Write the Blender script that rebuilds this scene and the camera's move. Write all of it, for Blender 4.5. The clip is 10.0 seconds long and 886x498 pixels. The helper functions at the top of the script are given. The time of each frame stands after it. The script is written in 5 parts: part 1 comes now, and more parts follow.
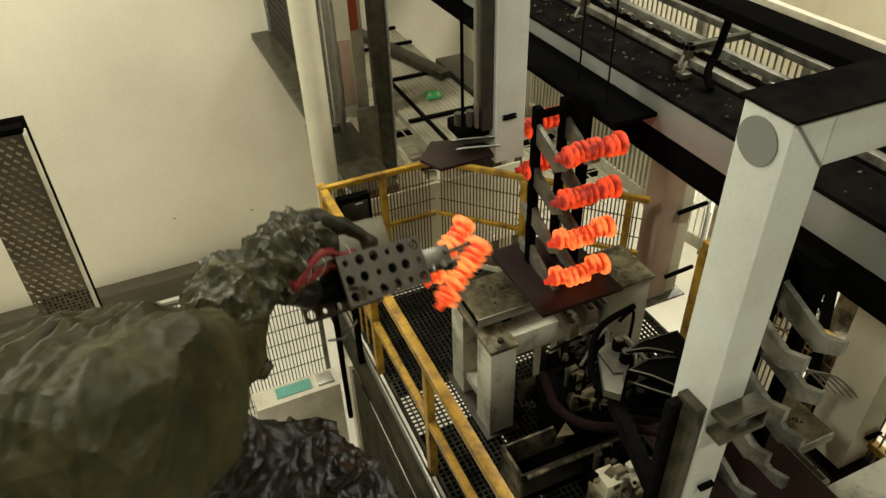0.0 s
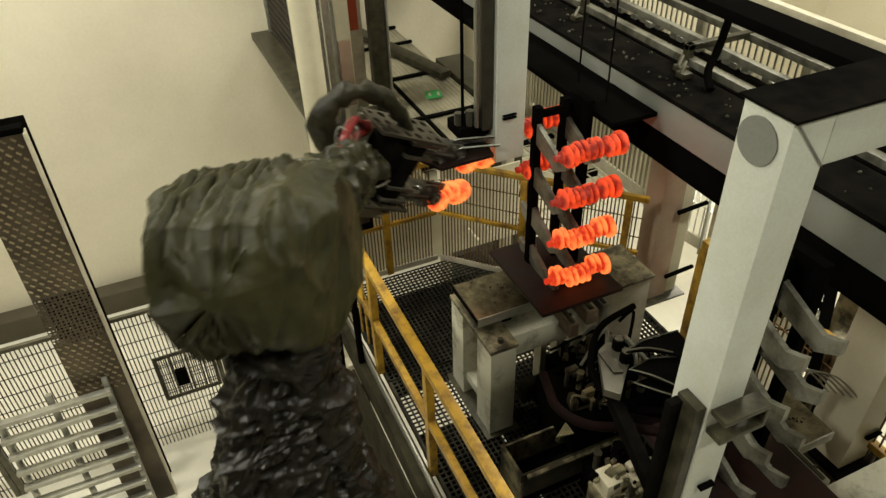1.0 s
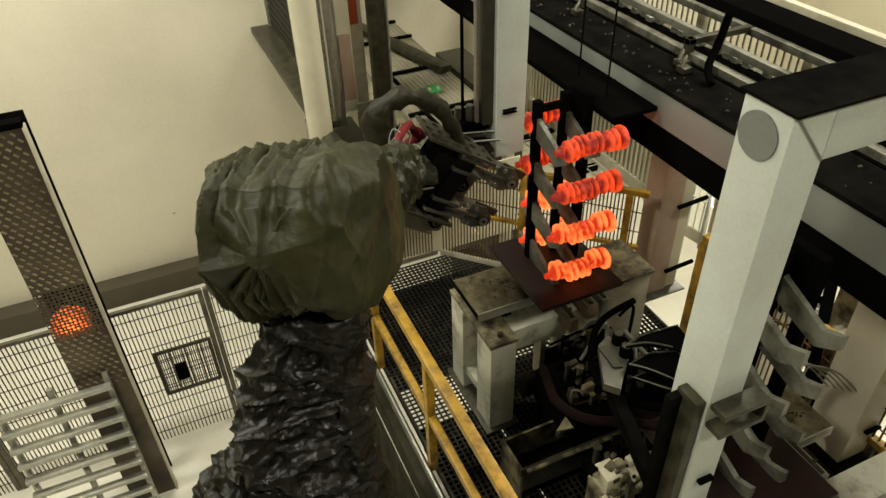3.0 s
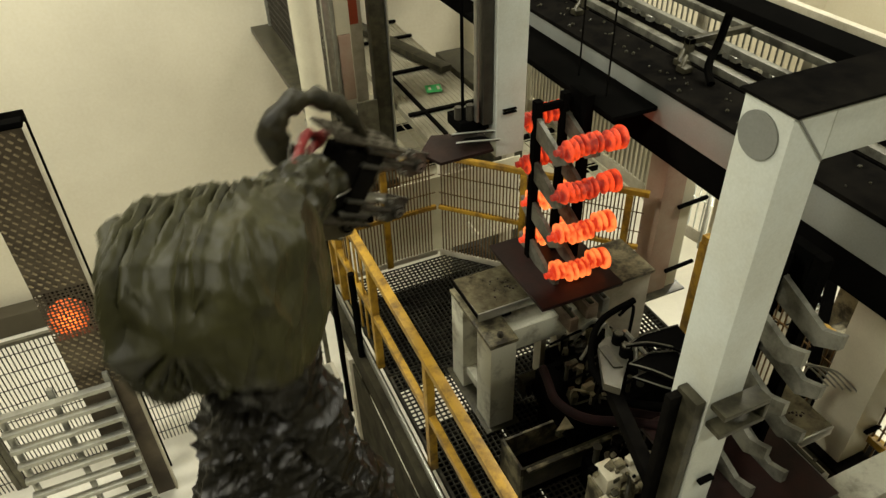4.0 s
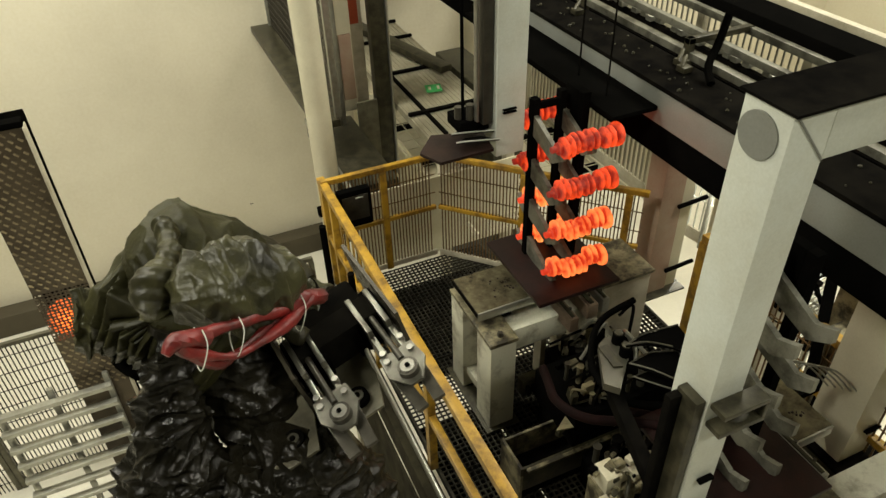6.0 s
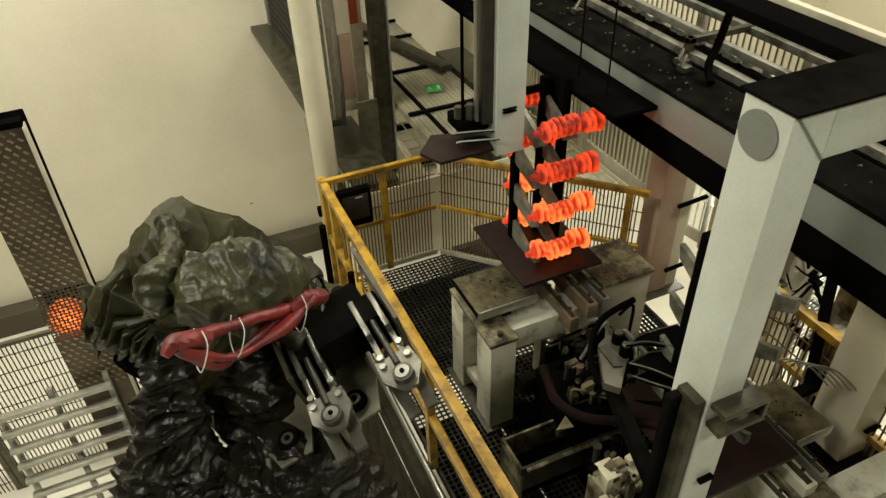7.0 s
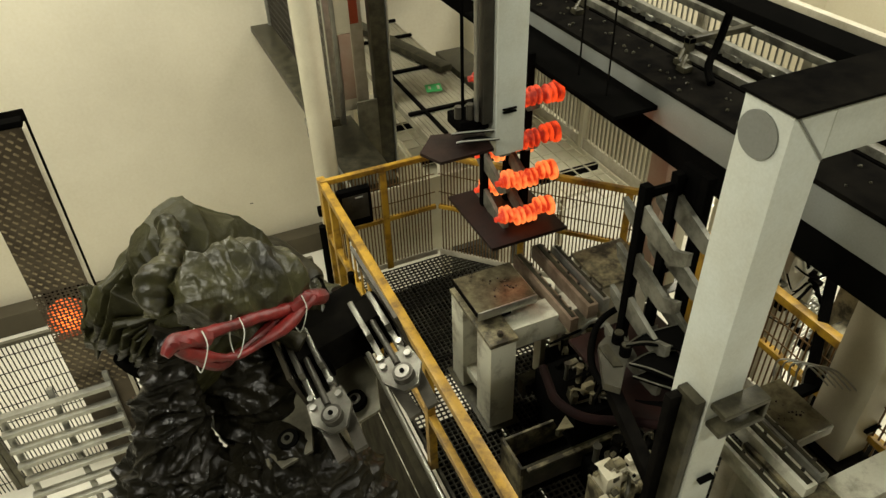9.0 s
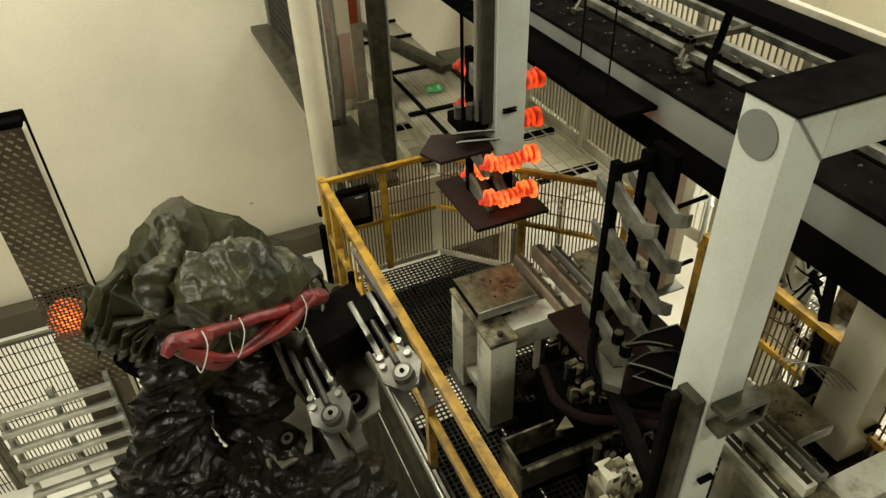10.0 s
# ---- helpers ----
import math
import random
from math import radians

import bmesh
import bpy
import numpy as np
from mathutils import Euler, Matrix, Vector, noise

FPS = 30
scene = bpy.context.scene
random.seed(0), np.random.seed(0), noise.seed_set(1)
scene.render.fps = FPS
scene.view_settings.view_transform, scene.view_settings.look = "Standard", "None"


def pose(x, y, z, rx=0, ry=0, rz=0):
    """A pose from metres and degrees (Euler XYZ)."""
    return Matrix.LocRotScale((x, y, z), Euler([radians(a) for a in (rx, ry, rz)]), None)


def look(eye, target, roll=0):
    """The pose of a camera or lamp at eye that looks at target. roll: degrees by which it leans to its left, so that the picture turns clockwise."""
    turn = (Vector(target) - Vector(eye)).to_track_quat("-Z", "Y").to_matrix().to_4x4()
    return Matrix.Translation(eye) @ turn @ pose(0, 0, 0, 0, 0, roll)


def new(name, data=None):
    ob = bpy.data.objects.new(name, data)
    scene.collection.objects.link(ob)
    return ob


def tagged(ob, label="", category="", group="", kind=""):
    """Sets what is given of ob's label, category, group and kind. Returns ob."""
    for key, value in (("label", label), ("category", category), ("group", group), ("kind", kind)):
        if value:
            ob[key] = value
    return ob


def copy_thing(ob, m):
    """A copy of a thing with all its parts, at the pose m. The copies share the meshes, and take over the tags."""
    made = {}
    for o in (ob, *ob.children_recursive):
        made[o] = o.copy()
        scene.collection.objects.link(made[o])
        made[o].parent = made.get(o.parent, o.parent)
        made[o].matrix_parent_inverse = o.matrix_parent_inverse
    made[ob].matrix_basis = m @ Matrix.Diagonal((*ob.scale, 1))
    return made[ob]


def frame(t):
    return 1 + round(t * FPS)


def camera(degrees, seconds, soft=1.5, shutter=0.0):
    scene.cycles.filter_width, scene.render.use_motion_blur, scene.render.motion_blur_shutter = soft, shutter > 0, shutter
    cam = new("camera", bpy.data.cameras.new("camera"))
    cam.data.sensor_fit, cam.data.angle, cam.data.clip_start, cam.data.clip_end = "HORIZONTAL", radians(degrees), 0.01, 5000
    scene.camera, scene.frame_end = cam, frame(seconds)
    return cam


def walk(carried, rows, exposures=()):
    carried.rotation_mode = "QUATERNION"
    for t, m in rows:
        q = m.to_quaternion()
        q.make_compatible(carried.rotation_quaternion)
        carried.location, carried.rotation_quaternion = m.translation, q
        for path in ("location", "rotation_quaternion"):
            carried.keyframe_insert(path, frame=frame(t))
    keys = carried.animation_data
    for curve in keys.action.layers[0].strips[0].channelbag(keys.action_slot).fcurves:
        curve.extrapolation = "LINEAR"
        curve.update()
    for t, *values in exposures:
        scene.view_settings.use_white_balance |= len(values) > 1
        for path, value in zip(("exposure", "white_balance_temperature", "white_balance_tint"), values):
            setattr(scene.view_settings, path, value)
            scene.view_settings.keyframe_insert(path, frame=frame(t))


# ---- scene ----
cam = camera(63.7, 10.0, soft=1.45, shutter=0.5)
walk(cam, [(0, pose(0, 0, 4.4, 53.035, 1.491, -24.161)),
           (0.6, pose(0, 0, 4.4, 53.031, 1.491, -24.161)),
           (1.0, pose(0, 0, 4.4, 53.013, 1.491, -24.161)),
           (1.25, pose(0, 0, 4.4, 52.972, 1.491, -24.161)),
           (1.5, pose(0, 0, 4.4, 52.904, 1.491, -24.161)),
           (2, pose(0, 0, 4.4, 52.772, 1.491, -24.161)),
           (2.5, pose(0, 0, 4.4, 52.640, 1.491, -24.161)),
           (3, pose(0, 0, 4.4, 52.590, 1.491, -24.161)),
           (4, pose(0, 0, 4.4, 52.568, 1.491, -24.161)),
           (5.5, pose(0, 0, 4.4, 52.559, 1.491, -24.161)),
           (7, pose(0, 0, 4.4, 52.522, 1.491, -24.161)),
           (10, pose(0, 0, 4.4, 52.522, 1.491, -24.161))])
# ---- light ----
world = bpy.data.worlds.new("world")
scene.world = world
world.use_nodes = True
world.node_tree.nodes["Background"].inputs[0].default_value = (0.9, 0.9, 0.75, 1)
world.node_tree.nodes["Background"].inputs[1].default_value = 0.02
scene.view_settings.exposure = -0.20


def area_lamp(x, y, z, sx, sy, watts, colour=(1.0, 0.97, 0.82)):
    data = bpy.data.lights.new("hall_light", "AREA")
    data.shape, data.size, data.size_y, data.energy, data.color = "RECTANGLE", sx, sy, watts, colour
    ob = new("hall_light", data)
    ob.matrix_world = pose(x, y, z)
    return ob


LAMPS = [(-3.4, 5.4, 7.6, 480), (0.4, 6.8, 7.6, 330), (-3.4, 0.4, 7.6, 360), (6.2, 5.6, 7.6, 360), (7.0, 1.6, 7.6, 520), (3.6, -2.6, 7.6, 280)]
for lamp_x, lamp_y, lamp_z, lamp_w in LAMPS:
    area_lamp(lamp_x, lamp_y, lamp_z - 0.12, 2.4, 0.5, lamp_w)


work_light = area_lamp(4.84, 4.36, 0.70, 0.22, 0.12, 30, (1.0, 0.96, 0.84))
work_light.matrix_world = look((4.84, 4.36, 0.70), (6.2, 3.4, -2.5))


# ---- materials ----
def material(name, colour, rough=0.5, metal=0.0, second=None, scale=4.0, amount=0.5, fine=60.0, bump=0.1, glow=None, detail=6.0, random=0.0, dist=0.004, spec=0.5, edge=(0.36, 0.68), ior=1.5):
    """A surface with broad stains (second colour) and fine grain, at metre scale."""
    m = bpy.data.materials.new(name)
    m.use_nodes = True
    nt = m.node_tree
    b = nt.nodes["Principled BSDF"]
    co = nt.nodes.new("ShaderNodeTexCoord")
    broad = nt.nodes.new("ShaderNodeTexNoise")
    broad.inputs["Scale"].default_value, broad.inputs["Detail"].default_value = scale, detail
    broad.inputs["Roughness"].default_value = 0.65
    grain = nt.nodes.new("ShaderNodeTexNoise")
    grain.inputs["Scale"].default_value, grain.inputs["Detail"].default_value = fine, 4
    geo = nt.nodes.new("ShaderNodeNewGeometry")
    for n in (broad, grain):
        nt.links.new(geo.outputs["Position"], n.inputs["Vector"]) if not random < 0 else nt.links.new(co.outputs["Object"], n.inputs["Vector"])
    ramp = nt.nodes.new("ShaderNodeValToRGB")
    ramp.color_ramp.elements[0].position, ramp.color_ramp.elements[1].position = edge
    second = second or tuple(c * 0.6 for c in colour)
    ramp.color_ramp.elements[0].color = (*colour, 1)
    ramp.color_ramp.elements[1].color = (*[c * (1 - amount) + s * amount for c, s in zip(colour, second)], 1)
    nt.links.new(broad.outputs["Fac"], ramp.inputs["Fac"])
    mix = nt.nodes.new("ShaderNodeMixRGB")
    mix.blend_type, mix.inputs["Fac"].default_value = "OVERLAY", 0.13
    nt.links.new(ramp.outputs["Color"], mix.inputs["Color1"])
    nt.links.new(grain.outputs["Fac"], mix.inputs["Color2"])
    nt.links.new(mix.outputs["Color"], b.inputs["Base Color"])
    rr = nt.nodes.new("ShaderNodeMapRange")
    rr.inputs["To Min"].default_value, rr.inputs["To Max"].default_value = max(rough - 0.12, 0.05), min(rough + 0.14, 1)
    nt.links.new(broad.outputs["Fac"], rr.inputs["Value"])
    nt.links.new(rr.outputs["Result"], b.inputs["Roughness"])
    b.inputs["Metallic"].default_value = metal
    b.inputs["Specular IOR Level"].default_value = spec
    b.inputs["IOR"].default_value = ior
    if bump:
        bp = nt.nodes.new("ShaderNodeBump")
        bp.inputs["Strength"].default_value, bp.inputs["Distance"].default_value = bump, dist
        nt.links.new(grain.outputs["Fac"], bp.inputs["Height"])
        nt.links.new(bp.outputs["Normal"], b.inputs["Normal"])
    if glow:
        hot, cool, power = glow
        gr = nt.nodes.new("ShaderNodeValToRGB")
        gr.color_ramp.elements[0].color, gr.color_ramp.elements[1].color = (*hot, 1), (*cool, 1)
        gr.color_ramp.elements[0].position, gr.color_ramp.elements[1].position = 0.34, 0.72
        heat = nt.nodes.new("ShaderNodeTexNoise")
        heat.inputs["Scale"].default_value, heat.inputs["Detail"].default_value = 16, 2
        nt.links.new(co.outputs["Object"], heat.inputs["Vector"])
        nt.links.new(heat.outputs["Fac"], gr.inputs["Fac"])
        nt.links.new(gr.outputs["Color"], b.inputs["Emission Color"])
        b.inputs["Emission Strength"].default_value = power
    return m


HOSE = material("sooty_hose_rubber", (0.0055, 0.0025, 0.0022), 0.8, second=(0.013, 0.004, 0.0035), scale=9, fine=60, spec=0.08)
WALL = material("painted_wall", (0.72, 0.67, 0.52), 0.42, second=(0.55, 0.50, 0.37), scale=0.3, amount=0.7, fine=25, bump=0.05, spec=0.3)
FLOOR = material("hall_floor", (0.80, 0.77, 0.65), 0.45, second=(0.58, 0.55, 0.45), scale=0.8, amount=0.6, fine=40, bump=0.06, spec=0.3)
WHITE = material("white_paint", (0.55, 0.575, 0.51), 0.42, second=(0.42, 0.40, 0.30), scale=3.0, amount=0.5, fine=90, bump=0.06)
KERB = material("brown_kerb_paint", (0.085, 0.073, 0.047), 0.6, second=(0.06, 0.05, 0.032), scale=1.5, amount=0.7, fine=60, spec=0.2)
BEIGE = material("beige_paint", (0.56, 0.52, 0.40), 0.5, second=(0.30, 0.26, 0.17), scale=4.5, amount=0.7, fine=90)
GREASY = material("greasy_steel", (0.022, 0.020, 0.012), 0.40, 0.2, second=(0.11, 0.10, 0.06), scale=9, amount=0.75, fine=110, bump=0.25, spec=0.3, edge=(0.38, 0.78))
DARK = material("dark_steel", (0.0035, 0.0033, 0.003), 0.85, 0.0, second=(0.010, 0.009, 0.007), scale=6, amount=0.8, fine=120, bump=0.15, spec=0.05, ior=1.08)
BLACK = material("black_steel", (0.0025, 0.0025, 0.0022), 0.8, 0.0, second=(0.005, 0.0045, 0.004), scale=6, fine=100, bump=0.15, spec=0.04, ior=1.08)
GALV = material("galvanised_steel", (0.42, 0.42, 0.37), 0.38, 0.75, second=(0.26, 0.25, 0.20), scale=9, amount=0.7, fine=140)
BEAMGREY = material("grey_beam_paint", (0.25, 0.26, 0.235), 0.38, 0.25, second=(0.22, 0.22, 0.19), scale=2.5, amount=0.7, fine=90)
DULL = material("dull_rail_steel", (0.20, 0.195, 0.155), 0.45, 0.3, second=(0.035, 0.032, 0.022), scale=5, amount=0.85, fine=90, spec=0.3, edge=(0.42, 0.64))
YELLOW = material("yellow_paint", (0.44, 0.255, 0.022), 0.42, second=(0.10, 0.050, 0.010), scale=7, amount=0.85, fine=120, bump=0.12, edge=(0.44, 0.66))
SLAT = material("fence_wire", (0.15, 0.085, 0.028), 0.5, 0.1, second=(0.05, 0.032, 0.018), scale=8, fine=90, spec=0.25)
WIRE = material("grey_fence_wire", (0.035, 0.032, 0.024), 0.5, 0.1, second=(0.09, 0.08, 0.06), scale=5, fine=90, spec=0.25)
RUST = material("heat_stained_steel", (0.020, 0.0075, 0.0055), 0.45, 0.2, second=(0.009, 0.0055, 0.0045), scale=8, amount=0.9, fine=90, bump=0.2, spec=0.25)
GRATE = material("grating_steel", (0.018, 0.016, 0.011), 0.55, 0.1, second=(0.075, 0.068, 0.048), scale=2.4, amount=0.85, fine=90, spec=0.2, edge=(0.46, 0.66))
OLIVE = material("olive_tarpaulin", (0.036, 0.0345, 0.0115), 0.46, second=(0.014, 0.013, 0.0045), scale=4.5, amount=0.95, fine=24, bump=0.45, random=-1, dist=0.014, spec=0.20)
SOOT = material("sooty_tarpaulin", (0.0050, 0.0045, 0.0028), 0.30, second=(0.013, 0.011, 0.006), scale=5, amount=0.7, fine=30, bump=0.6, random=-1, dist=0.014, spec=0.24)
RED = material("red_hose", (0.20, 0.012, 0.010), 0.42, second=(0.035, 0.006, 0.005), scale=10, amount=0.9, fine=70, bump=0.35, random=-1, dist=0.008)
FADED = material("faded_red_paint", (0.33, 0.20, 0.14), 0.5, second=(0.40, 0.33, 0.24), scale=3, amount=0.8, fine=60)
REDPAINT = material("red_paint", (0.40, 0.07, 0.025), 0.45, second=(0.30, 0.05, 0.02), scale=4, fine=70)
STEEL = material("machined_steel", (0.34, 0.33, 0.29), 0.34, 0.8, second=(0.16, 0.15, 0.12), scale=8, amount=0.6, fine=150, random=-1)
JAW = material("worn_jaw_steel", (0.17, 0.165, 0.135), 0.34, 0.75, second=(0.06, 0.055, 0.042), scale=9, amount=0.8, fine=140, bump=0.15, random=-1)
SIDEPLATE = material("olive_grey_plate", (0.15, 0.14, 0.095), 0.45, 0.2, second=(0.035, 0.03, 0.02), scale=5, amount=0.8, fine=90, bump=0.15, random=-1, spec=0.3)
STREAKED = material("streaked_olive_sheet", (0.040, 0.036, 0.022), 0.6, second=(0.012, 0.010, 0.007), scale=6, amount=0.9, fine=80, spec=0.1, ior=1.2)
WETPLATE = material("oily_steel_plate", (0.20, 0.175, 0.105), 0.22, 0.55, second=(0.035, 0.026, 0.016), scale=7, amount=0.9, fine=60, bump=0.12, edge=(0.42, 0.66))
LOOPCLOTH = material("sooty_hose_cloth", (0.026, 0.023, 0.011), 0.45, second=(0.007, 0.006, 0.0035), scale=8, amount=0.95, fine=26, bump=0.5, random=-1, dist=0.014, spec=0.2)
HOLED = material("sooty_perforated_steel", (0.034, 0.029, 0.019), 0.42, 0.3, second=(0.075, 0.065, 0.045), scale=8, amount=0.7, fine=120, random=-1, spec=0.3)
GUN = material("gun_metal", (0.04, 0.037, 0.028), 0.4, 0.5, second=(0.10, 0.09, 0.07), scale=8, amount=0.6, fine=120, random=-1, spec=0.35)
HOT = material("hot_forged_steel", (0.10, 0.03, 0.02), 0.8, second=(0.05, 0.02, 0.02), scale=9, fine=60, bump=0.3, glow=((1.0, 0.075, 0.012), (0.22, 0.006, 0.002), 1.2), random=-1)
HOTTER = material("bright_hot_steel", (0.10, 0.03, 0.02), 0.8, second=(0.05, 0.02, 0.02), scale=9, fine=60, bump=0.3, glow=((1.0, 0.21, 0.045), (0.42, 0.018, 0.003), 1.7), random=-1)
BRIGHT = material("yellow_hot_steel", (0.10, 0.03, 0.02), 0.8, second=(0.05, 0.02, 0.02), scale=9, fine=60, bump=0.3, glow=((1.0, 0.27, 0.06), (0.52, 0.03, 0.005), 1.8), random=-1)
LAMPGLOW = material("lit_lamp_glass", (0.8, 0.8, 0.75), 0.4, glow=((1.0, 0.95, 0.8), (1.0, 0.93, 0.76), 6.0), random=-1)
# Dark colour for unseen surfaces, to hold down bounced light.
LOWBOUNCE = material("low_bounce_dark", (0.16, 0.155, 0.13), 0.6, scale=0.5, fine=20, spec=0.2)
PLATE = material("worn_plate_steel", (0.095, 0.09, 0.068), 0.4, 0.5, second=(0.06, 0.055, 0.04), scale=7, amount=0.7, fine=110, random=-1, spec=0.35)
TREAD = material("diamond_plate", (0.100, 0.080, 0.052), 0.34, 0.5, second=(0.030, 0.021, 0.014), scale=2.2, amount=0.8, fine=70, bump=0.3, spec=0.35)
# Emission that stands in for fire reflected in the diamond plate.
GLOWSPOT = material("reflected_glow", (0.2, 0.06, 0.02), 0.8, glow=((1.0, 0.16, 0.02), (1.0, 0.07, 0.008), 5.0), random=-1)


def cooler_journals(m):
    """Thin journals have cooled more than the heavy webs and flanges."""
    nt = m.node_tree
    ramp = [n for n in nt.nodes if n.type == "VALTORGB" and n.outputs["Color"].links[0].to_socket.name == "Emission Color"][0]
    noisy = ramp.inputs["Fac"].links[0].from_socket
    co, across, span = nt.nodes.new("ShaderNodeTexCoord"), nt.nodes.new("ShaderNodeVectorMath"), nt.nodes.new("ShaderNodeVectorMath")
    across.operation, across.inputs[1].default_value = "MULTIPLY", (0, 1, 1)
    span.operation = "LENGTH"
    cold = nt.nodes.new("ShaderNodeMapRange")
    cold.inputs["From Min"].default_value, cold.inputs["From Max"].default_value = 0.03, 0.085
    cold.inputs["To Min"].default_value, cold.inputs["To Max"].default_value = 0.24, -0.14
    add = nt.nodes.new("ShaderNodeMath")
    nt.links.new(co.outputs["Object"], across.inputs[0])
    nt.links.new(across.outputs["Vector"], span.inputs[0])
    nt.links.new(span.outputs["Value"], cold.inputs["Value"])
    nt.links.new(noisy, add.inputs[0])
    nt.links.new(cold.outputs["Result"], add.inputs[1])
    nt.links.new(add.outputs["Value"], ramp.inputs["Fac"])


for hot_steel in (HOT, HOTTER, BRIGHT):
    cooler_journals(hot_steel)


def fade_to_rim(m, reach):
    """Lets the stand-in glow fade from its core to its rim."""
    nt = m.node_tree
    co, flat, far = nt.nodes.new("ShaderNodeTexCoord"), nt.nodes.new("ShaderNodeVectorMath"), nt.nodes.new("ShaderNodeVectorMath")
    flat.operation, flat.inputs[1].default_value = "MULTIPLY", (1.0, 0.0, 0.75)
    far.operation = "LENGTH"
    fade = nt.nodes.new("ShaderNodeValToRGB")
    fade.color_ramp.elements[0].color, fade.color_ramp.elements[1].color = (1.0, 0.15, 0.02, 1), (0.03, 0.001, 0.0005, 1)
    fade.color_ramp.elements[0].position, fade.color_ramp.elements[1].position = 0.12, 1.0
    size = nt.nodes.new("ShaderNodeMath")
    size.operation, size.inputs[1].default_value = "DIVIDE", reach
    nt.links.new(co.outputs["Object"], flat.inputs[0])
    nt.links.new(flat.outputs["Vector"], far.inputs[0])
    nt.links.new(far.outputs["Value"], size.inputs[0])
    nt.links.new(size.outputs["Value"], fade.inputs["Fac"])
    nt.links.new(fade.outputs["Color"], nt.nodes["Principled BSDF"].inputs["Emission Color"])


fade_to_rim(GLOWSPOT, 0.17)
SLEEVING = material("dark_sleeve_cloth", (0.050, 0.048, 0.020), 0.34, second=(0.007, 0.0065, 0.0035), scale=8, amount=0.95, fine=26, bump=0.6, random=-1, dist=0.014, spec=0.32)
# Studs paler than their sheet: the tread plate's highlights put into the colour.
STUD = material("highlight_stud_steel", (0.34, 0.28, 0.17), 0.3, 0.5, second=(0.10, 0.075, 0.045), scale=3.5, amount=0.9, fine=70)
SCALED = material("scale_crusted_steel", (0.25, 0.22, 0.13), 0.42, second=(0.022, 0.018, 0.011), scale=8, amount=0.97, fine=55, bump=0.5, spec=0.4, edge=(0.40, 0.60))
STAINED = material("stained_white_paint", (0.60, 0.59, 0.47), 0.42, second=(0.09, 0.065, 0.03), scale=5, amount=0.8, fine=70, bump=0.12, edge=(0.48, 0.70))
RIBBED = material("ribbed_beige_sheet", (0.36, 0.33, 0.24), 0.45, second=(0.22, 0.20, 0.13), scale=2.0, amount=0.8, fine=60)
HEATED = material("heat_browned_steel", (0.25, 0.19, 0.13), 0.45, 0.2, second=(0.09, 0.055, 0.035), scale=7, amount=0.85, fine=80, bump=0.2)
CREAM = material("cream_column_paint", (0.66, 0.62, 0.46), 0.4, second=(0.48, 0.44, 0.31), scale=2.0, amount=0.6, fine=80, bump=0.05)
GREEN = material("green_sign", (0.06, 0.45, 0.13), 0.5, fine=30)
PANEL = material("control_screen", (0.10, 0.30, 0.24), 0.3, fine=20)


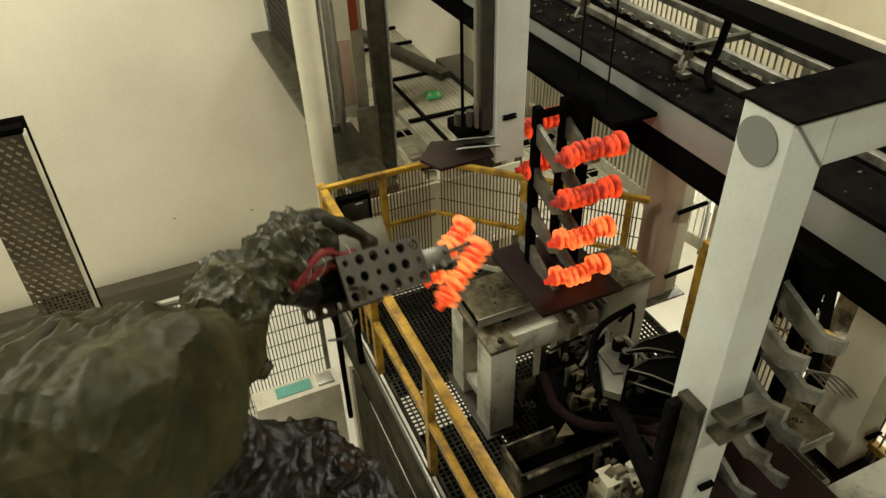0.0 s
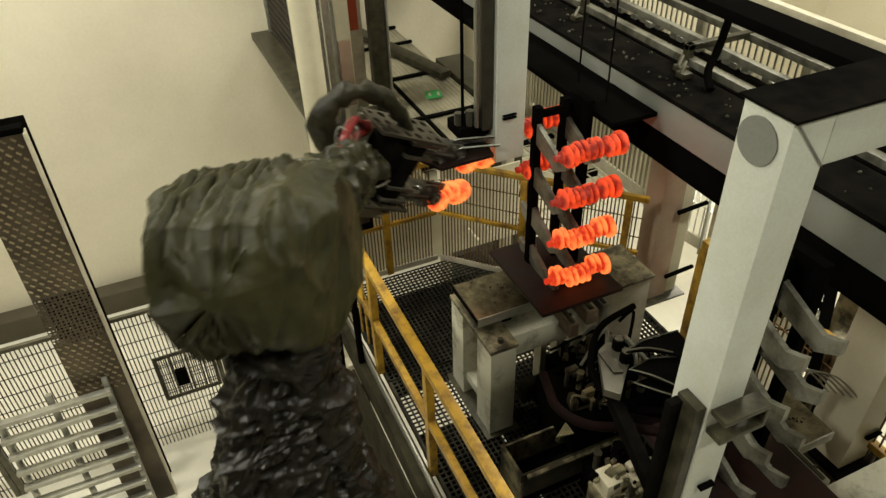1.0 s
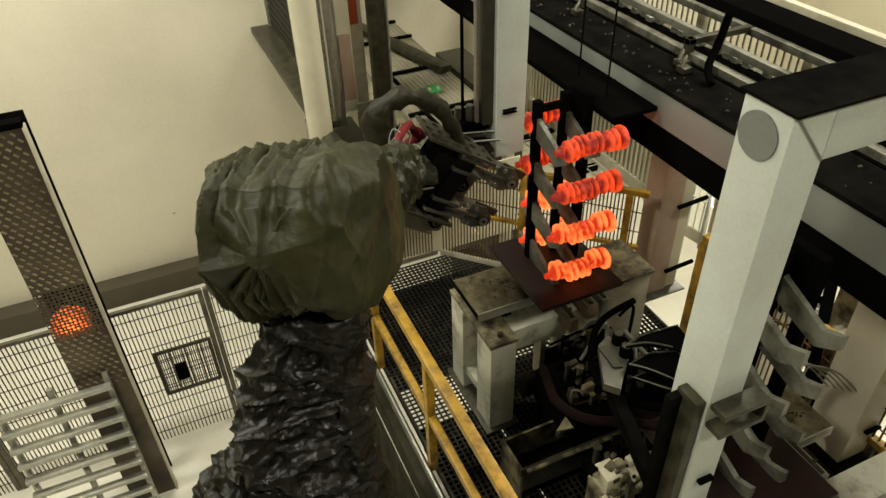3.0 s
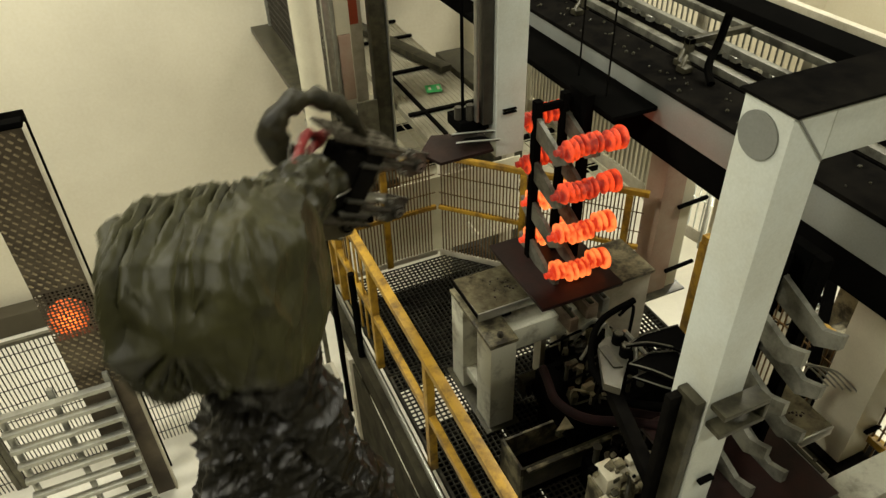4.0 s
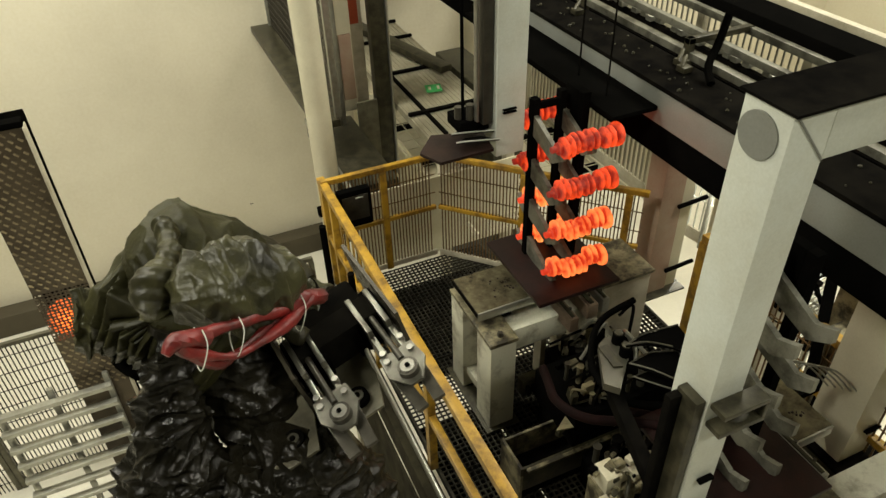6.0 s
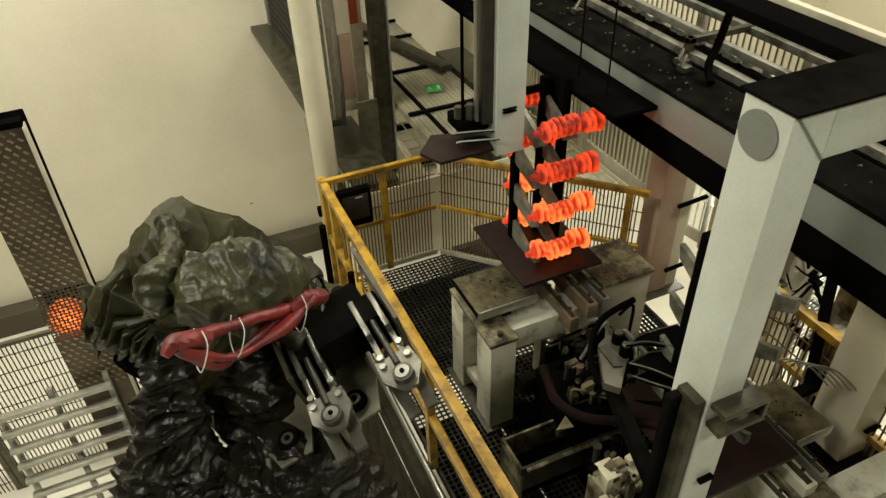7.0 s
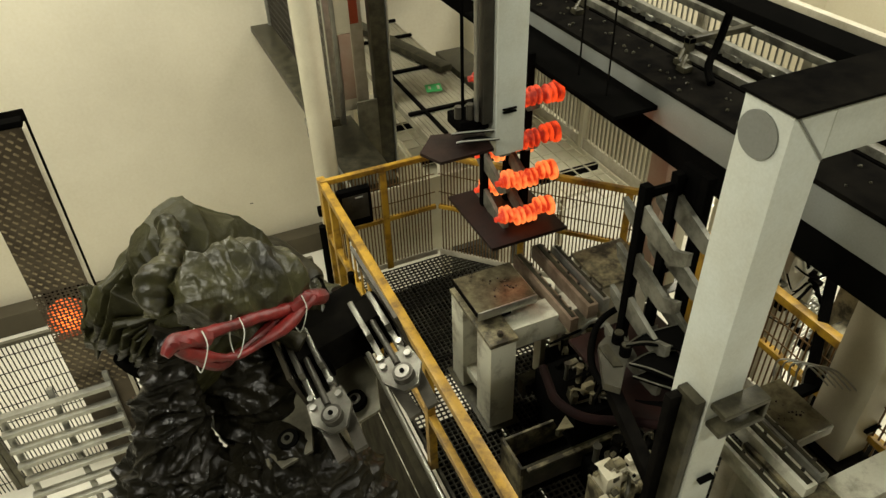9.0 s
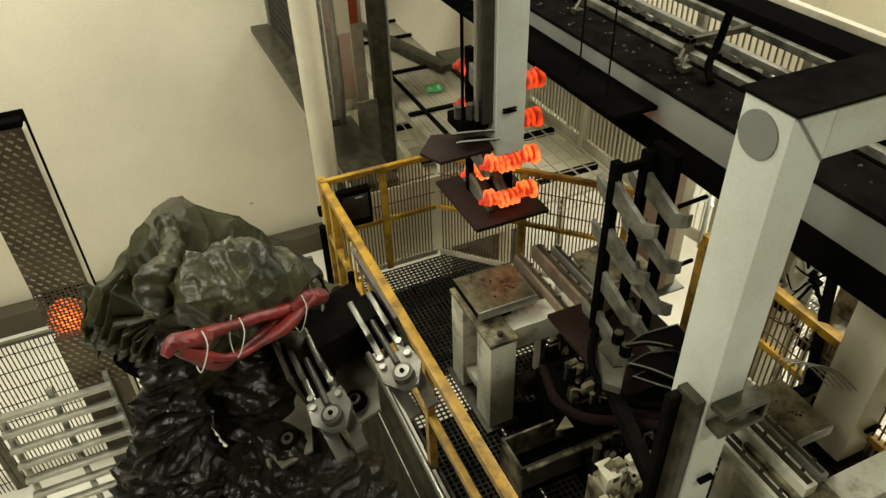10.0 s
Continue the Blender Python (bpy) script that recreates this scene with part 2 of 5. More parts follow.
# ---- building tools ----
class Shape:
    """A bmesh with a few ways to add to it."""

    def __init__(self):
        self.bm = bmesh.new()

    def box(self, x0, x1, y0, y1, z0, z1, bevel=0.0, m=None):
        r = bmesh.ops.create_cube(self.bm, size=1.0)
        vs = r["verts"]
        bmesh.ops.scale(self.bm, vec=(x1 - x0, y1 - y0, z1 - z0), verts=vs)
        bmesh.ops.translate(self.bm, vec=((x0 + x1) / 2, (y0 + y1) / 2, (z0 + z1) / 2), verts=vs)
        if bevel:
            es = list({e for v in vs for e in v.link_edges})
            r = bmesh.ops.bevel(self.bm, geom=es, offset=bevel, segments=2, affect="EDGES", profile=0.6)
            vs = list({v for f in r["faces"] for v in f.verts} | {v for v in vs if v.is_valid})
        if m is not None:
            bmesh.ops.transform(self.bm, matrix=m, verts=vs)
        return self

    def rod(self, a, b, r, seg=10, r2=None):
        a, b = Vector(a), Vector(b)
        d = b - a
        m = Matrix.Translation((a + b) / 2) @ d.to_track_quat("Z", "Y").to_matrix().to_4x4()
        bmesh.ops.create_cone(self.bm, cap_ends=True, segments=seg, radius1=r, radius2=r if r2 is None else r2, depth=d.length, matrix=m)
        return self

    def bar(self, a, b, w, h, up=(0, 0, 1)):
        """A square bar from a to b, w wide and h high."""
        a, b = Vector(a), Vector(b)
        y = (b - a).normalized()
        x = y.cross(Vector(up)).normalized()
        z = x.cross(y)
        m = Matrix((x, y, z)).transposed().to_4x4()
        m.translation = (a + b) / 2
        n = (b - a).length / 2
        return self.box(-w / 2, w / 2, -n, n, -h / 2, h / 2, min(w, h) * 0.08, m)

    def tube(self, pts, r, seg=8, wob=0.0, steps=6):
        """A bent hose through pts."""
        pts = smooth([Vector(p) for p in pts], steps)
        rings = []
        side = Vector((0.13, 0.21, 1))
        for i, p in enumerate(pts):
            d = (pts[min(i + 1, len(pts) - 1)] - pts[max(i - 1, 0)]).normalized()
            u = d.cross(side).normalized()
            v = d.cross(u)
            rr = r(i / (len(pts) - 1)) if callable(r) else r
            ring = []
            for k in range(seg):
                a = 2 * math.pi * k / seg
                q = p + (u * math.cos(a) + v * math.sin(a)) * rr
                if wob:
                    q += (q - p).normalized() * wob * crease(q)
                ring.append(self.bm.verts.new(q))
            rings.append(ring)
        for i in range(len(rings) - 1):
            for k in range(seg):
                self.bm.faces.new((rings[i][k], rings[i][(k + 1) % seg], rings[i + 1][(k + 1) % seg], rings[i + 1][k]))
        self.bm.faces.new(rings[0][::-1])
        self.bm.faces.new(rings[-1])
        return self

    def plate(self, pts, thick, m=None):
        """A flat plate: an outline in x, y, raised by thick along z."""
        lo = [self.bm.verts.new((x, y, 0)) for x, y in pts]
        hi = [self.bm.verts.new((x, y, thick)) for x, y in pts]
        n = len(pts)
        self.bm.faces.new(lo[::-1])
        self.bm.faces.new(hi)
        for i in range(n):
            self.bm.faces.new((lo[i], lo[(i + 1) % n], hi[(i + 1) % n], hi[i]))
        if m is not None:
            bmesh.ops.transform(self.bm, matrix=m, verts=lo + hi)
        return self


def smooth(pts, n=6):
    """Points on a smooth curve through pts."""
    out = []
    for i in range(len(pts) - 1):
        p0, p1, p2, p3 = pts[max(i - 1, 0)], pts[i], pts[i + 1], pts[min(i + 2, len(pts) - 1)]
        for k in range(n):
            t = k / n
            out.append(0.5 * (2 * p1 + (p2 - p0) * t + (2 * p0 - 5 * p1 + 4 * p2 - p3) * t * t + (3 * p1 - p0 - 3 * p2 + p3) * t ** 3))
    return out + [pts[-1]]


def crease(q):
    """Folds of heavy cloth: sharp ridges with soft valleys."""
    a = 1 - abs(noise.noise(q * 3.1))
    b = 1 - abs(noise.noise(q * 7.3 + Vector((5, 1, 2))))
    return (a - 0.75) * 1.4 + (b - 0.75) * 0.8


def thing(name, label, category, at=(0, 0, 0), group="", kind=""):
    ob = new(name)
    ob.empty_display_size = 0.1
    ob.location = at
    return tagged(ob, label, category, group, kind)


def part(name, shape, mat, parent=None, label="", flat=False):
    me = bpy.data.meshes.new(name)
    bm = shape.bm if isinstance(shape, Shape) else shape
    bmesh.ops.recalc_face_normals(bm, faces=bm.faces)
    bm.to_mesh(me)
    bm.free()
    me.materials.append(mat)
    ob = new(name, me)
    if not flat:
        me.shade_smooth()
        me.set_sharp_from_angle(angle=radians(38))
    ob.parent = parent
    if label:
        ob["label"] = label
    return ob


def again(ob, x=0, y=0, z=0, m=None):
    """One more piece like ob on the same mesh, moved within its parent."""
    c = new(ob.name.split(".")[0], ob.data)
    c.parent = ob.parent
    c.matrix_local = (m if m is not None else Matrix.Translation((x, y, z))) @ ob.matrix_basis
    return c


def solo(name, shape, mat, label, category="", group="", kind="", flat=False):
    return tagged(part(name, shape, mat, None, "", flat), label, category, group, kind)


# ---- hall ----
def hall():
    solo("floor", Shape().box(-9, 12, -5, 9.6, -2.7, -2.5), FLOOR, "cream painted concrete hall floor, scuffed", kind="structure")
    solo("wall_north", Shape().box(-9, 12, 9.4, 9.6, -2.5, 8.0), WALL, "cream painted plain hall wall, softly stained", kind="structure")
    # South and west walls and ceiling are unseen, kept dark against bounce light.
    solo("wall_south", Shape().box(-9, 12, -5.2, -5.0, -2.7, 8.0), LOWBOUNCE, "unseen plain hall wall, dark to cut bounced light", kind="structure")
    solo("wall_west", Shape().box(-9.2, -9, -5, 9.6, -2.7, 8.0), LOWBOUNCE, "unseen plain hall wall, dark to cut bounced light", kind="structure")
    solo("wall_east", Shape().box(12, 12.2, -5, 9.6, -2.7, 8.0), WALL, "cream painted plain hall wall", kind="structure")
    solo("ceiling", Shape().box(-9.2, 12.2, -5.2, 9.6, 8.0, 8.2), LOWBOUNCE, "unseen hall ceiling, dark to cut bounced light", kind="structure")
    solo("baseboard", Shape().box(-9, 2.6, 9.12, 9.4, -2.5, -2.16, 0.02), KERB, "dark brown kerb along the foot of the wall", kind="structure")
    for x, z, w in ((-0.20, -1.34, 0.022), (0.89, -1.51, 0.028)):
        solo("wall_mark", Shape().plate([(-w, -0.006), (w * 0.4, -0.009), (w, 0.002), (w * 0.2, 0.009), (-w * 0.7, 0.007)], 0.003, pose(x, 9.398, z, 90)), KERB, "small dark scuff on the cream wall", kind="structure")
    for x, y, z, _ in LAMPS:
        t = thing("ceiling_lamp", "long hall lamp with a pale steel housing", "lamp", (x, y, z), "hall lamps")
        part("housing", Shape().box(-1.25, 1.25, -0.3, 0.3, 0, 0.14, 0.02), GALV, t)
        for s in (-0.9, 0.9):
            part("hanger", Shape().rod((s, 0, 0.1), (s, 0, 8.0 - z), 0.012), GALV, t)


# ---- fences ----
def fence_run(name, label, a, b, z0, z1, pitch, frame_mat, bar_mat, posts, group, bar=0.007, mid=True, kick=0.0, rail=0.05, wires=0):
    """An upright barrier from a to b: posts, rails and single bars."""
    a, b = Vector((*a, 0)), Vector((*b, 0))
    d = (b - a)
    n = d.length
    t = thing(name, label, "fence", (a.x, a.y, z0), group)
    t.rotation_euler = (0, 0, math.atan2(d.y, d.x))
    h = z1 - z0
    for p in posts:
        part("post", Shape().box(p - rail * 0.6, p + rail * 0.6, -rail * 0.6, rail * 0.6, 0, h - 0.002, 0.004), frame_mat, t)
    part("top_rail", Shape().box(-rail / 2, n + rail / 2, -rail / 2, rail / 2, h, h + rail, 0.006), frame_mat, t)
    if mid:
        part("middle_rail", Shape().box(0, n, -rail * 0.4, rail * 0.4, h * 0.50, h * 0.50 + rail * 0.8, 0.005), frame_mat, t)
    if kick:
        part("kick_plate", Shape().box(0, n, -0.012, 0.012, 0, kick, 0.003), BEIGE, t, "dirty beige kick plate")
    for w in range(wires):
        z = h * (w + 0.6) / (wires + 0.2) if not mid else h * (0.66 + 0.18 * w)
        part("crosswire", Shape().rod((0, 0.008, z), (n, 0.008, z), bar * 0.9, 6), bar_mat, t)
    first = part("bar", Shape().rod((pitch, 0, kick), (pitch, 0, h), bar, 6), bar_mat, t)
    for k in range(1, int(n / pitch) - 1):
        again(first, k * pitch)
    return t


def fences():
    # yellow handrail beside the robot
    t = thing("handrail", "yellow painted steel handrail with worn paint along the platform", "handrail", (1.12, 0, 0))
    for y in (1.35, 2.95, 4.05, 5.0, 5.3):
        part("post", Shape().box(-0.03, 0.03, y - 0.03, y + 0.03, 0, 1.08, 0.005), YELLOW, t)
    part("top_rail", Shape().box(-0.035, 0.035, 1.0, 5.34, 1.08, 1.14, 0.008), YELLOW, t)
    part("middle_rail", Shape().box(-0.025, 0.025, 1.0, 5.3, 0.54, 0.60, 0.006), YELLOW, t)
    part("kick_plate", Shape().box(-0.06, -0.045, 0.6, 5.3, -0.05, 0.06, 0.003), GALV, t, "scratched steel kick plate")
    b = part("slat", Shape().box(-0.006, 0.006, 4.3, 4.33, 0.1, 1.08), YELLOW, t)
    for k in (1, 2, 3):
        again(b, 0, k * 0.16)
    fence_run("safety_fence", "yellow framed safety fence with thin upright bars", (1.12, 5.25), (2.17, 5.25), 0, 1.1, 0.032, YELLOW, SLAT, (0, 0.54), "platform fence", kick=0.06, wires=2, bar=0.0065)
    fence_run("safety_fence", "yellow framed safety fence with thin upright bars", (2.20, 5.24), (3.50, 3.88), 0, 1.1, 0.032, YELLOW, SLAT, (0.83, 1.75), "platform fence", kick=0.06, wires=2, bar=0.0065)
    # tall wire fence on the hall floor
    for k in range(-4, 1):
        x = -0.10 + k * 1.22
        fence_run("wire_fence", "grey wire mesh machine fence panel on the hall floor", (x + 0.03, 6.35), (x + 1.19, 6.35), -2.5, -0.5, 0.042, SIDEPLATE, WIRE, (0.0, 1.16), "hall fence", bar=0.0065, mid=False, rail=0.045, wires=9)
    # grey fences far behind the conveyor
    fence_run("grey_fence", "pale grey barred fence behind the conveyor", (4.72, 5.2), (4.60, 9.2), -0.1, 1.5, 0.075, CREAM, CREAM, (0, 1.3, 2.6, 4.0), "far fence", bar=0.013, mid=False, kick=0.18, rail=0.06, wires=1)
    # Invented sheet and posts that darken the gaps between the bars.
    solo("backing_sheet", Shape().box(4.92, 4.94, 5.25, 9.3, -0.1, 1.5, 0.004), RIBBED, "dull beige sheet added behind the barred fence to darken its gaps", "panel")
    for y in (5.4, 7.2, 9.1):
        solo("sheet_post", Shape().box(4.95, 5.01, y, y + 0.06, -2.5, 1.45, 0.004), BEIGE, "beige post added to carry the backing sheet", "post", "sheet posts")
    fence_run("grey_fence", "pale grey barred fence beside the conveyor", (5.6, 0.8), (4.8, 5.2), -0.3, 1.6, 0.075, CREAM, WHITE, (0, 1.5, 3.0, 4.4), "far fence", bar=0.009, mid=False, kick=0.15, rail=0.06, wires=2)
    fence_run("safety_fence", "yellow framed safety fence with thin upright bars", (3.68, 0.6), (3.68, 3.3), 0, 0.95, 0.045, YELLOW, SLAT, (0.05, 2.7), "platform fence", kick=0.1, wires=2, rail=0.07)


# ---- platform ----
def grating(name, x0, x1, y0, y1, z, pitch, label, mat=GRATE, depth=0.03, cross=None):
    """Open steel grating with a frame, as one sheet of bars."""
    t = thing(name, label, "grating", (0, 0, z), "gratings", "structure")
    s = Shape()
    verts, faces = [], []

    def slab(a, b, c, d, e, f):
        k = len(verts)
        verts.extend([(a, c, e), (b, c, e), (b, d, e), (a, d, e), (a, c, f), (b, c, f), (b, d, f), (a, d, f)])
        faces.extend([tuple(k + i for i in q) for q in ((3, 2, 1, 0), (4, 5, 6, 7), (0, 1, 5, 4), (1, 2, 6, 5), (2, 3, 7, 6), (3, 0, 4, 7))])

    n = int((x1 - x0) / pitch)
    for i in range(n + 1):
        x = x0 + (x1 - x0) * i / n
        slab(x - 0.003, x + 0.003, y0, y1, -depth, 0)
    cross = cross or pitch
    n = int((y1 - y0) / cross)
    for i in range(n + 1):
        y = y0 + (y1 - y0) * i / n
        slab(x0, x1, y - 0.003, y + 0.003, -depth * 0.6, -0.002)
    me = bpy.data.meshes.new("bars")
    me.from_pydata(verts, [], faces)
    me.materials.append(mat)
    ob = new("bars", me)
    ob.parent = t
    ob["kind"] = "stuff"
    s.box(x0 - 0.02, x0, y0, y1, -0.06, 0.004).box(x1, x1 + 0.02, y0, y1, -0.06, 0.004)
    part("frame", s, mat, t)
    for k in range(1, int((y1 - y0) / 1.0) + 1):
        y = y0 + k * 1.0 - 0.3
        part("bearer", Shape().box(x0, x1, y - 0.04, y + 0.04, -0.16, -depth - 0.002), DARK, t)
    return t


def platform():
    grating("platform", 1.16, 3.55, 0.5, 3.9, 0, 0.042, "dark steel grating platform floor, greasy")
    grating("platform", 1.16, 2.62, 3.93, 5.2, 0, 0.042, "dark steel grating platform floor, greasy")
    t = thing("walkway", "beige ribbed sheet walkway behind the fence", "walkway", kind="structure")
    part("deck", Shape().box(2.42, 3.32, 5.72, 9.38, 0.8, 0.88), RIBBED, t)
    part("fascia", Shape().box(1.50, 3.32, 5.66, 5.678, -0.32, 0.62, 0.002), CREAM, t, "cream fascia sheet")
    rib = part("rib", Shape().box(2.44, 2.455, 5.72, 9.38, 0.884, 0.892), RIBBED, t)
    for k in range(1, 17):
        again(rib, 0.053 * k)
    for x, y in ((2.5, 5.8), (3.25, 5.8), (2.5, 9.2), (3.25, 9.2)):
        part("leg", Shape().box(x - 0.05, x + 0.05, y - 0.05, y + 0.05, -2.5, 0.8, 0.005), BEIGE, t)
    # Black sheets added so that the space below the grating reads as dark.
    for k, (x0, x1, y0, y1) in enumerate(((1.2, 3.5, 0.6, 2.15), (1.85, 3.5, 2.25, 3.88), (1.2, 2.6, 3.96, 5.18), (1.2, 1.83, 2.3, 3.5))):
        solo("under_sheet", Shape().box(x0, x1, y0, y1, -0.30, -0.27, 0.004), BLACK, "black sheet added under the grating to imitate the dark below", "drip pan", "drip pans", "structure")
    solo("platform_beam", Shape().box(1.00, 1.12, 0.4, 5.3, -0.32, -0.07, 0.008), STREAKED, "greasy steel edge beam of the platform", "beam", kind="structure")
    t = thing("rear_floor", "pale steel mesh floor behind the safety fence", "floor", kind="structure")
    part("sheet", Shape().box(2.7, 4.66, 5.72, 9.3, -0.16, -0.13), CREAM, t)
    grating("rear_grating", 2.72, 4.64, 5.4, 9.2, -0.04, 0.16, "pale wide-mesh steel grating behind the safety fence", CREAM, 0.02, 0.22)
    g = "platform legs"
    for x, y in ((1.02, 4.6), (1.02, 2.6), (2.6, 5.1), (3.45, 3.7), (2.2, 0.7)):
        solo("platform_leg", Shape().box(x - 0.06, x + 0.06, y - 0.06, y + 0.06, -2.5, -0.33, 0.006), BEIGE, "beige painted steel leg below the platform", "post", g)
    solo("side_panel", Shape().box(0.98, 1.0, 2.7, 4.5, -2.2, -0.34, 0.004), STREAKED, "dirty olive-beige sheet panel below the platform edge", "panel")
    solo("lower_tray", Shape().box(0.35, 0.95, 2.4, 4.2, -2.5, -1.6, 0.02), STREAKED, "stained olive machine base beneath the robot gripper", "machine base")
    t = thing("guard_rod", "black steel rods standing at the platform edge", "rod")
    part("rod", Shape().rod((0.95, 4.72, -1.2), (0.95, 4.72, 1.06), 0.028, 12), BLACK, t)
    t2 = thing("guard_rod", "short black steel rod at the platform edge", "rod")
    part("rod", Shape().rod((1.03, 4.3, -0.9), (1.03, 4.3, 0.85), 0.028, 12), BLACK, t2)
    t = thing("control_panel", "grey control panel with a green screen by the fence", "control panel", (0.1, 5.0, -1.0))
    part("cabinet", Shape().box(0, 0.85, 0, 0.25, -1.5, 0, 0.01), BEIGE, t)
    part("screen", Shape().box(0.22, 0.58, 0.06, 0.2, 0.0, 0.012), PANEL, t, "green glowing-looking screen")
    part("button_box", Shape().box(0.64, 0.80, 0.05, 0.2, 0.0, 0.03, 0.004), GALV, t)
    # pipe and wall bracket
    solo("column_pipe", Shape().rod((1.335, 6.0, -2.5), (1.335, 6.0, 8.0), 0.115, 32), CREAM, "cream painted round steel column", "column")
    for z in (0.05, 0.32):
        solo("pipe_clip", Shape().box(1.18, 1.23, 5.92, 5.98, z, z + 0.1, 0.004), BLACK, "small black clip on the round column", "clip", "pipe clips")
    solo("wall_beam", Shape().box(1.37, 1.63, 6.35, 9.4, 1.04, 1.12, 0.01), GREASY, "dark flat steel beam running into the wall", "beam")
    fence_run("mesh_screen", "grey mesh screen above the steel beam", (1.62, 6.4), (1.62, 9.3), 1.13, 3.2, 0.04, GALV, WIRE, (0, 1.45, 2.9), "mesh screens", bar=0.004, mid=False, wires=22)


def enclosure():
    """Tall machine guard with posts and side sheets behind the fence."""
    t = thing("machine_guard", "tall machine guard of beige and dark posts with mesh", "machine guard")
    part("post", Shape().box(2.19, 2.36, 6.86, 6.98, 0.0, 6, 0.01), GREASY, t, "oily dark steel post")
    part("post_edge", Shape().box(2.365, 2.385, 6.84, 6.99, 0.0, 6, 0.003), GALV, t, "bare steel corner strip")
    part("side_sheet", Shape().box(1.96, 2.19, 6.84, 6.87, 0.05, 1.0, 0.004), SIDEPLATE, t, "stained grey lower sheet")
    part("post", Shape().box(2.05, 2.18, 7.1, 7.2, 0.7, 6, 0.006), BEIGE, t, "beige post")
    part("post", Shape().box(1.86, 2.02, 7.0, 7.08, 0.85, 6, 0.006), CREAM, t, "beige post")
    part("warning_plate", Shape().box(1.87, 2.0, 6.97, 6.995, 1.0, 1.72, 0.003), FADED, t, "faded rust-red plate")
    part("warning_plate", Shape().box(2.02, 2.13, 7.06, 7.09, 1.78, 2.7, 0.003), REDPAINT, t, "red warning plate")
    part("plinth", Shape().box(1.45, 1.97, 5.69, 7.2, 0.55, 0.70, 0.01), GREASY, t, "olive greasy plinth")
    part("plinth_edge", Shape().box(1.44, 1.47, 5.6, 7.2, 0.70, 0.78, 0.004), GALV, t, "bright plinth edge")
    part("header", Shape().box(2.25, 4.3, 6.98, 7.04, 3.3, 3.42, 0.006), DARK, t)
    part("warning_plate", Shape().box(2.16, 2.30, 8.06, 8.09, 2.15, 3.0, 0.004), REDPAINT, t, "red warning plate")
    part("warning_plate", Shape().box(2.10, 2.21, 8.06, 8.09, 1.1, 1.9, 0.004), RUST, t, "faded red plate")
    fence_run("mesh_screen", "grey mesh side screen of the machine guard", (1.62, 6.9), (1.84, 7.0), 0.72, 5, 0.03, GALV, GALV, (0, 0.22), "mesh screens", bar=0.004, mid=False, wires=60)
    for y in (6.5, 7.6, 8.65, 9.25):
        solo("walkway_bearer", Shape().box(2.42, 3.32, y - 0.025, y + 0.025, 0.895, 0.925), DARK, "dark flat bar across the walkway", "bar", "walkway bars")
    solo("walkway_bearer", Shape().box(2.59, 2.63, 5.95, 7.57, 0.895, 0.92), DARK, "dark flat bar along the walkway", "bar", "walkway bars")
    solo("cable_duct", Shape().bar((2.72, 9.2, 0.97), (3.22, 7.3, 0.97), 0.16, 0.08), GREASY, "olive cable duct over the walkway", "duct")
    solo("cable_cabinet", Shape().box(3.34, 3.72, 6.3, 7.9, -2.5, 0.94, 0.01), GREASY, "dark olive sheet cabinet beside the walkway", "cabinet")
    t = thing("exit_sign", "small green and white sign on the walkway", "sign", (2.90, 6.95, 0.93))
    t.rotation_euler = (radians(18), 0, radians(-10))
    part("plate", Shape().box(-0.09, 0.09, -0.06, 0.06, 0, 0.008), GREEN, t)
    part("arrow", Shape().box(0.04, 0.07, -0.03, 0.03, 0.009, 0.011), BEIGE, t)
    part("mark", Shape().box(-0.06, -0.03, -0.02, 0.03, 0.009, 0.011), BEIGE, t)
    t = thing("monitor_box", "black monitor box hung on the yellow fence", "monitor", (1.36, 5.14, 0.66))
    part("case", Shape().box(-0.15, 0.15, 0, 0.08, 0, 0.38, 0.015), BLACK, t)
    part("screen", Shape().box(-0.12, 0.12, -0.006, -0.002, 0.08, 0.33, 0.002), GUN, t)
    part("label_bar", Shape().box(0.0, 0.07, -0.01, -0.006, 0.30, 0.312), WHITE, t)
    part("side_box", Shape().box(-0.22, -0.16, 0, 0.06, 0.02, 0.16, 0.008), WHITE, t)
    t = thing("work_lamp", "small bright work lamp on a steel stem behind the line", "lamp", (4.87, 4.44, -0.3))
    part("stem", Shape().rod((0, 0.03, 0), (0, 0.03, 1.0), 0.02, 10), GALV, t)
    part("housing", Shape().box(-0.08, 0.08, 0.0, 0.09, 1.0, 1.14, 0.01), GALV, t)
    part("lens", Shape().box(-0.065, 0.065, -0.012, -0.002, 1.015, 1.125, 0.004), LAMPGLOW, t, "glowing white lens")
    # hanging hoist column with its guide rails
    t = thing("hoist_column", "pale green-white box column hanging from above with guide rails", "hoist column", (0.05, 0, 0))
    part("body", Shape().box(1.80, 2.00, 3.46, 3.62, 2.12, 6.0, 0.01), WHITE, t)
    part("side_channel", Shape().box(1.73, 1.797, 3.50, 3.62, 2.34, 6.0, 0.008), GUN, t, "dark bare steel channel")
    part("guide_rail", Shape().box(1.695, 1.712, 3.52, 3.56, 2.36, 6.0, 0.003), STEEL, t, "bright guide rail")
    part("guide_rod", Shape().rod((1.64, 3.6, 2.3), (1.64, 3.6, 6.0), 0.01), BLACK, t)
    for z in (2.42, 2.44):
        part("clip", Shape().box(1.84, 1.93, 3.44, 3.458, z - 0.004, z + 0.004), BLACK, t)
    part("foot_bracket", Shape().box(1.60, 1.80, 3.55, 3.75, 2.28, 2.36, 0.01), BLACK, t)
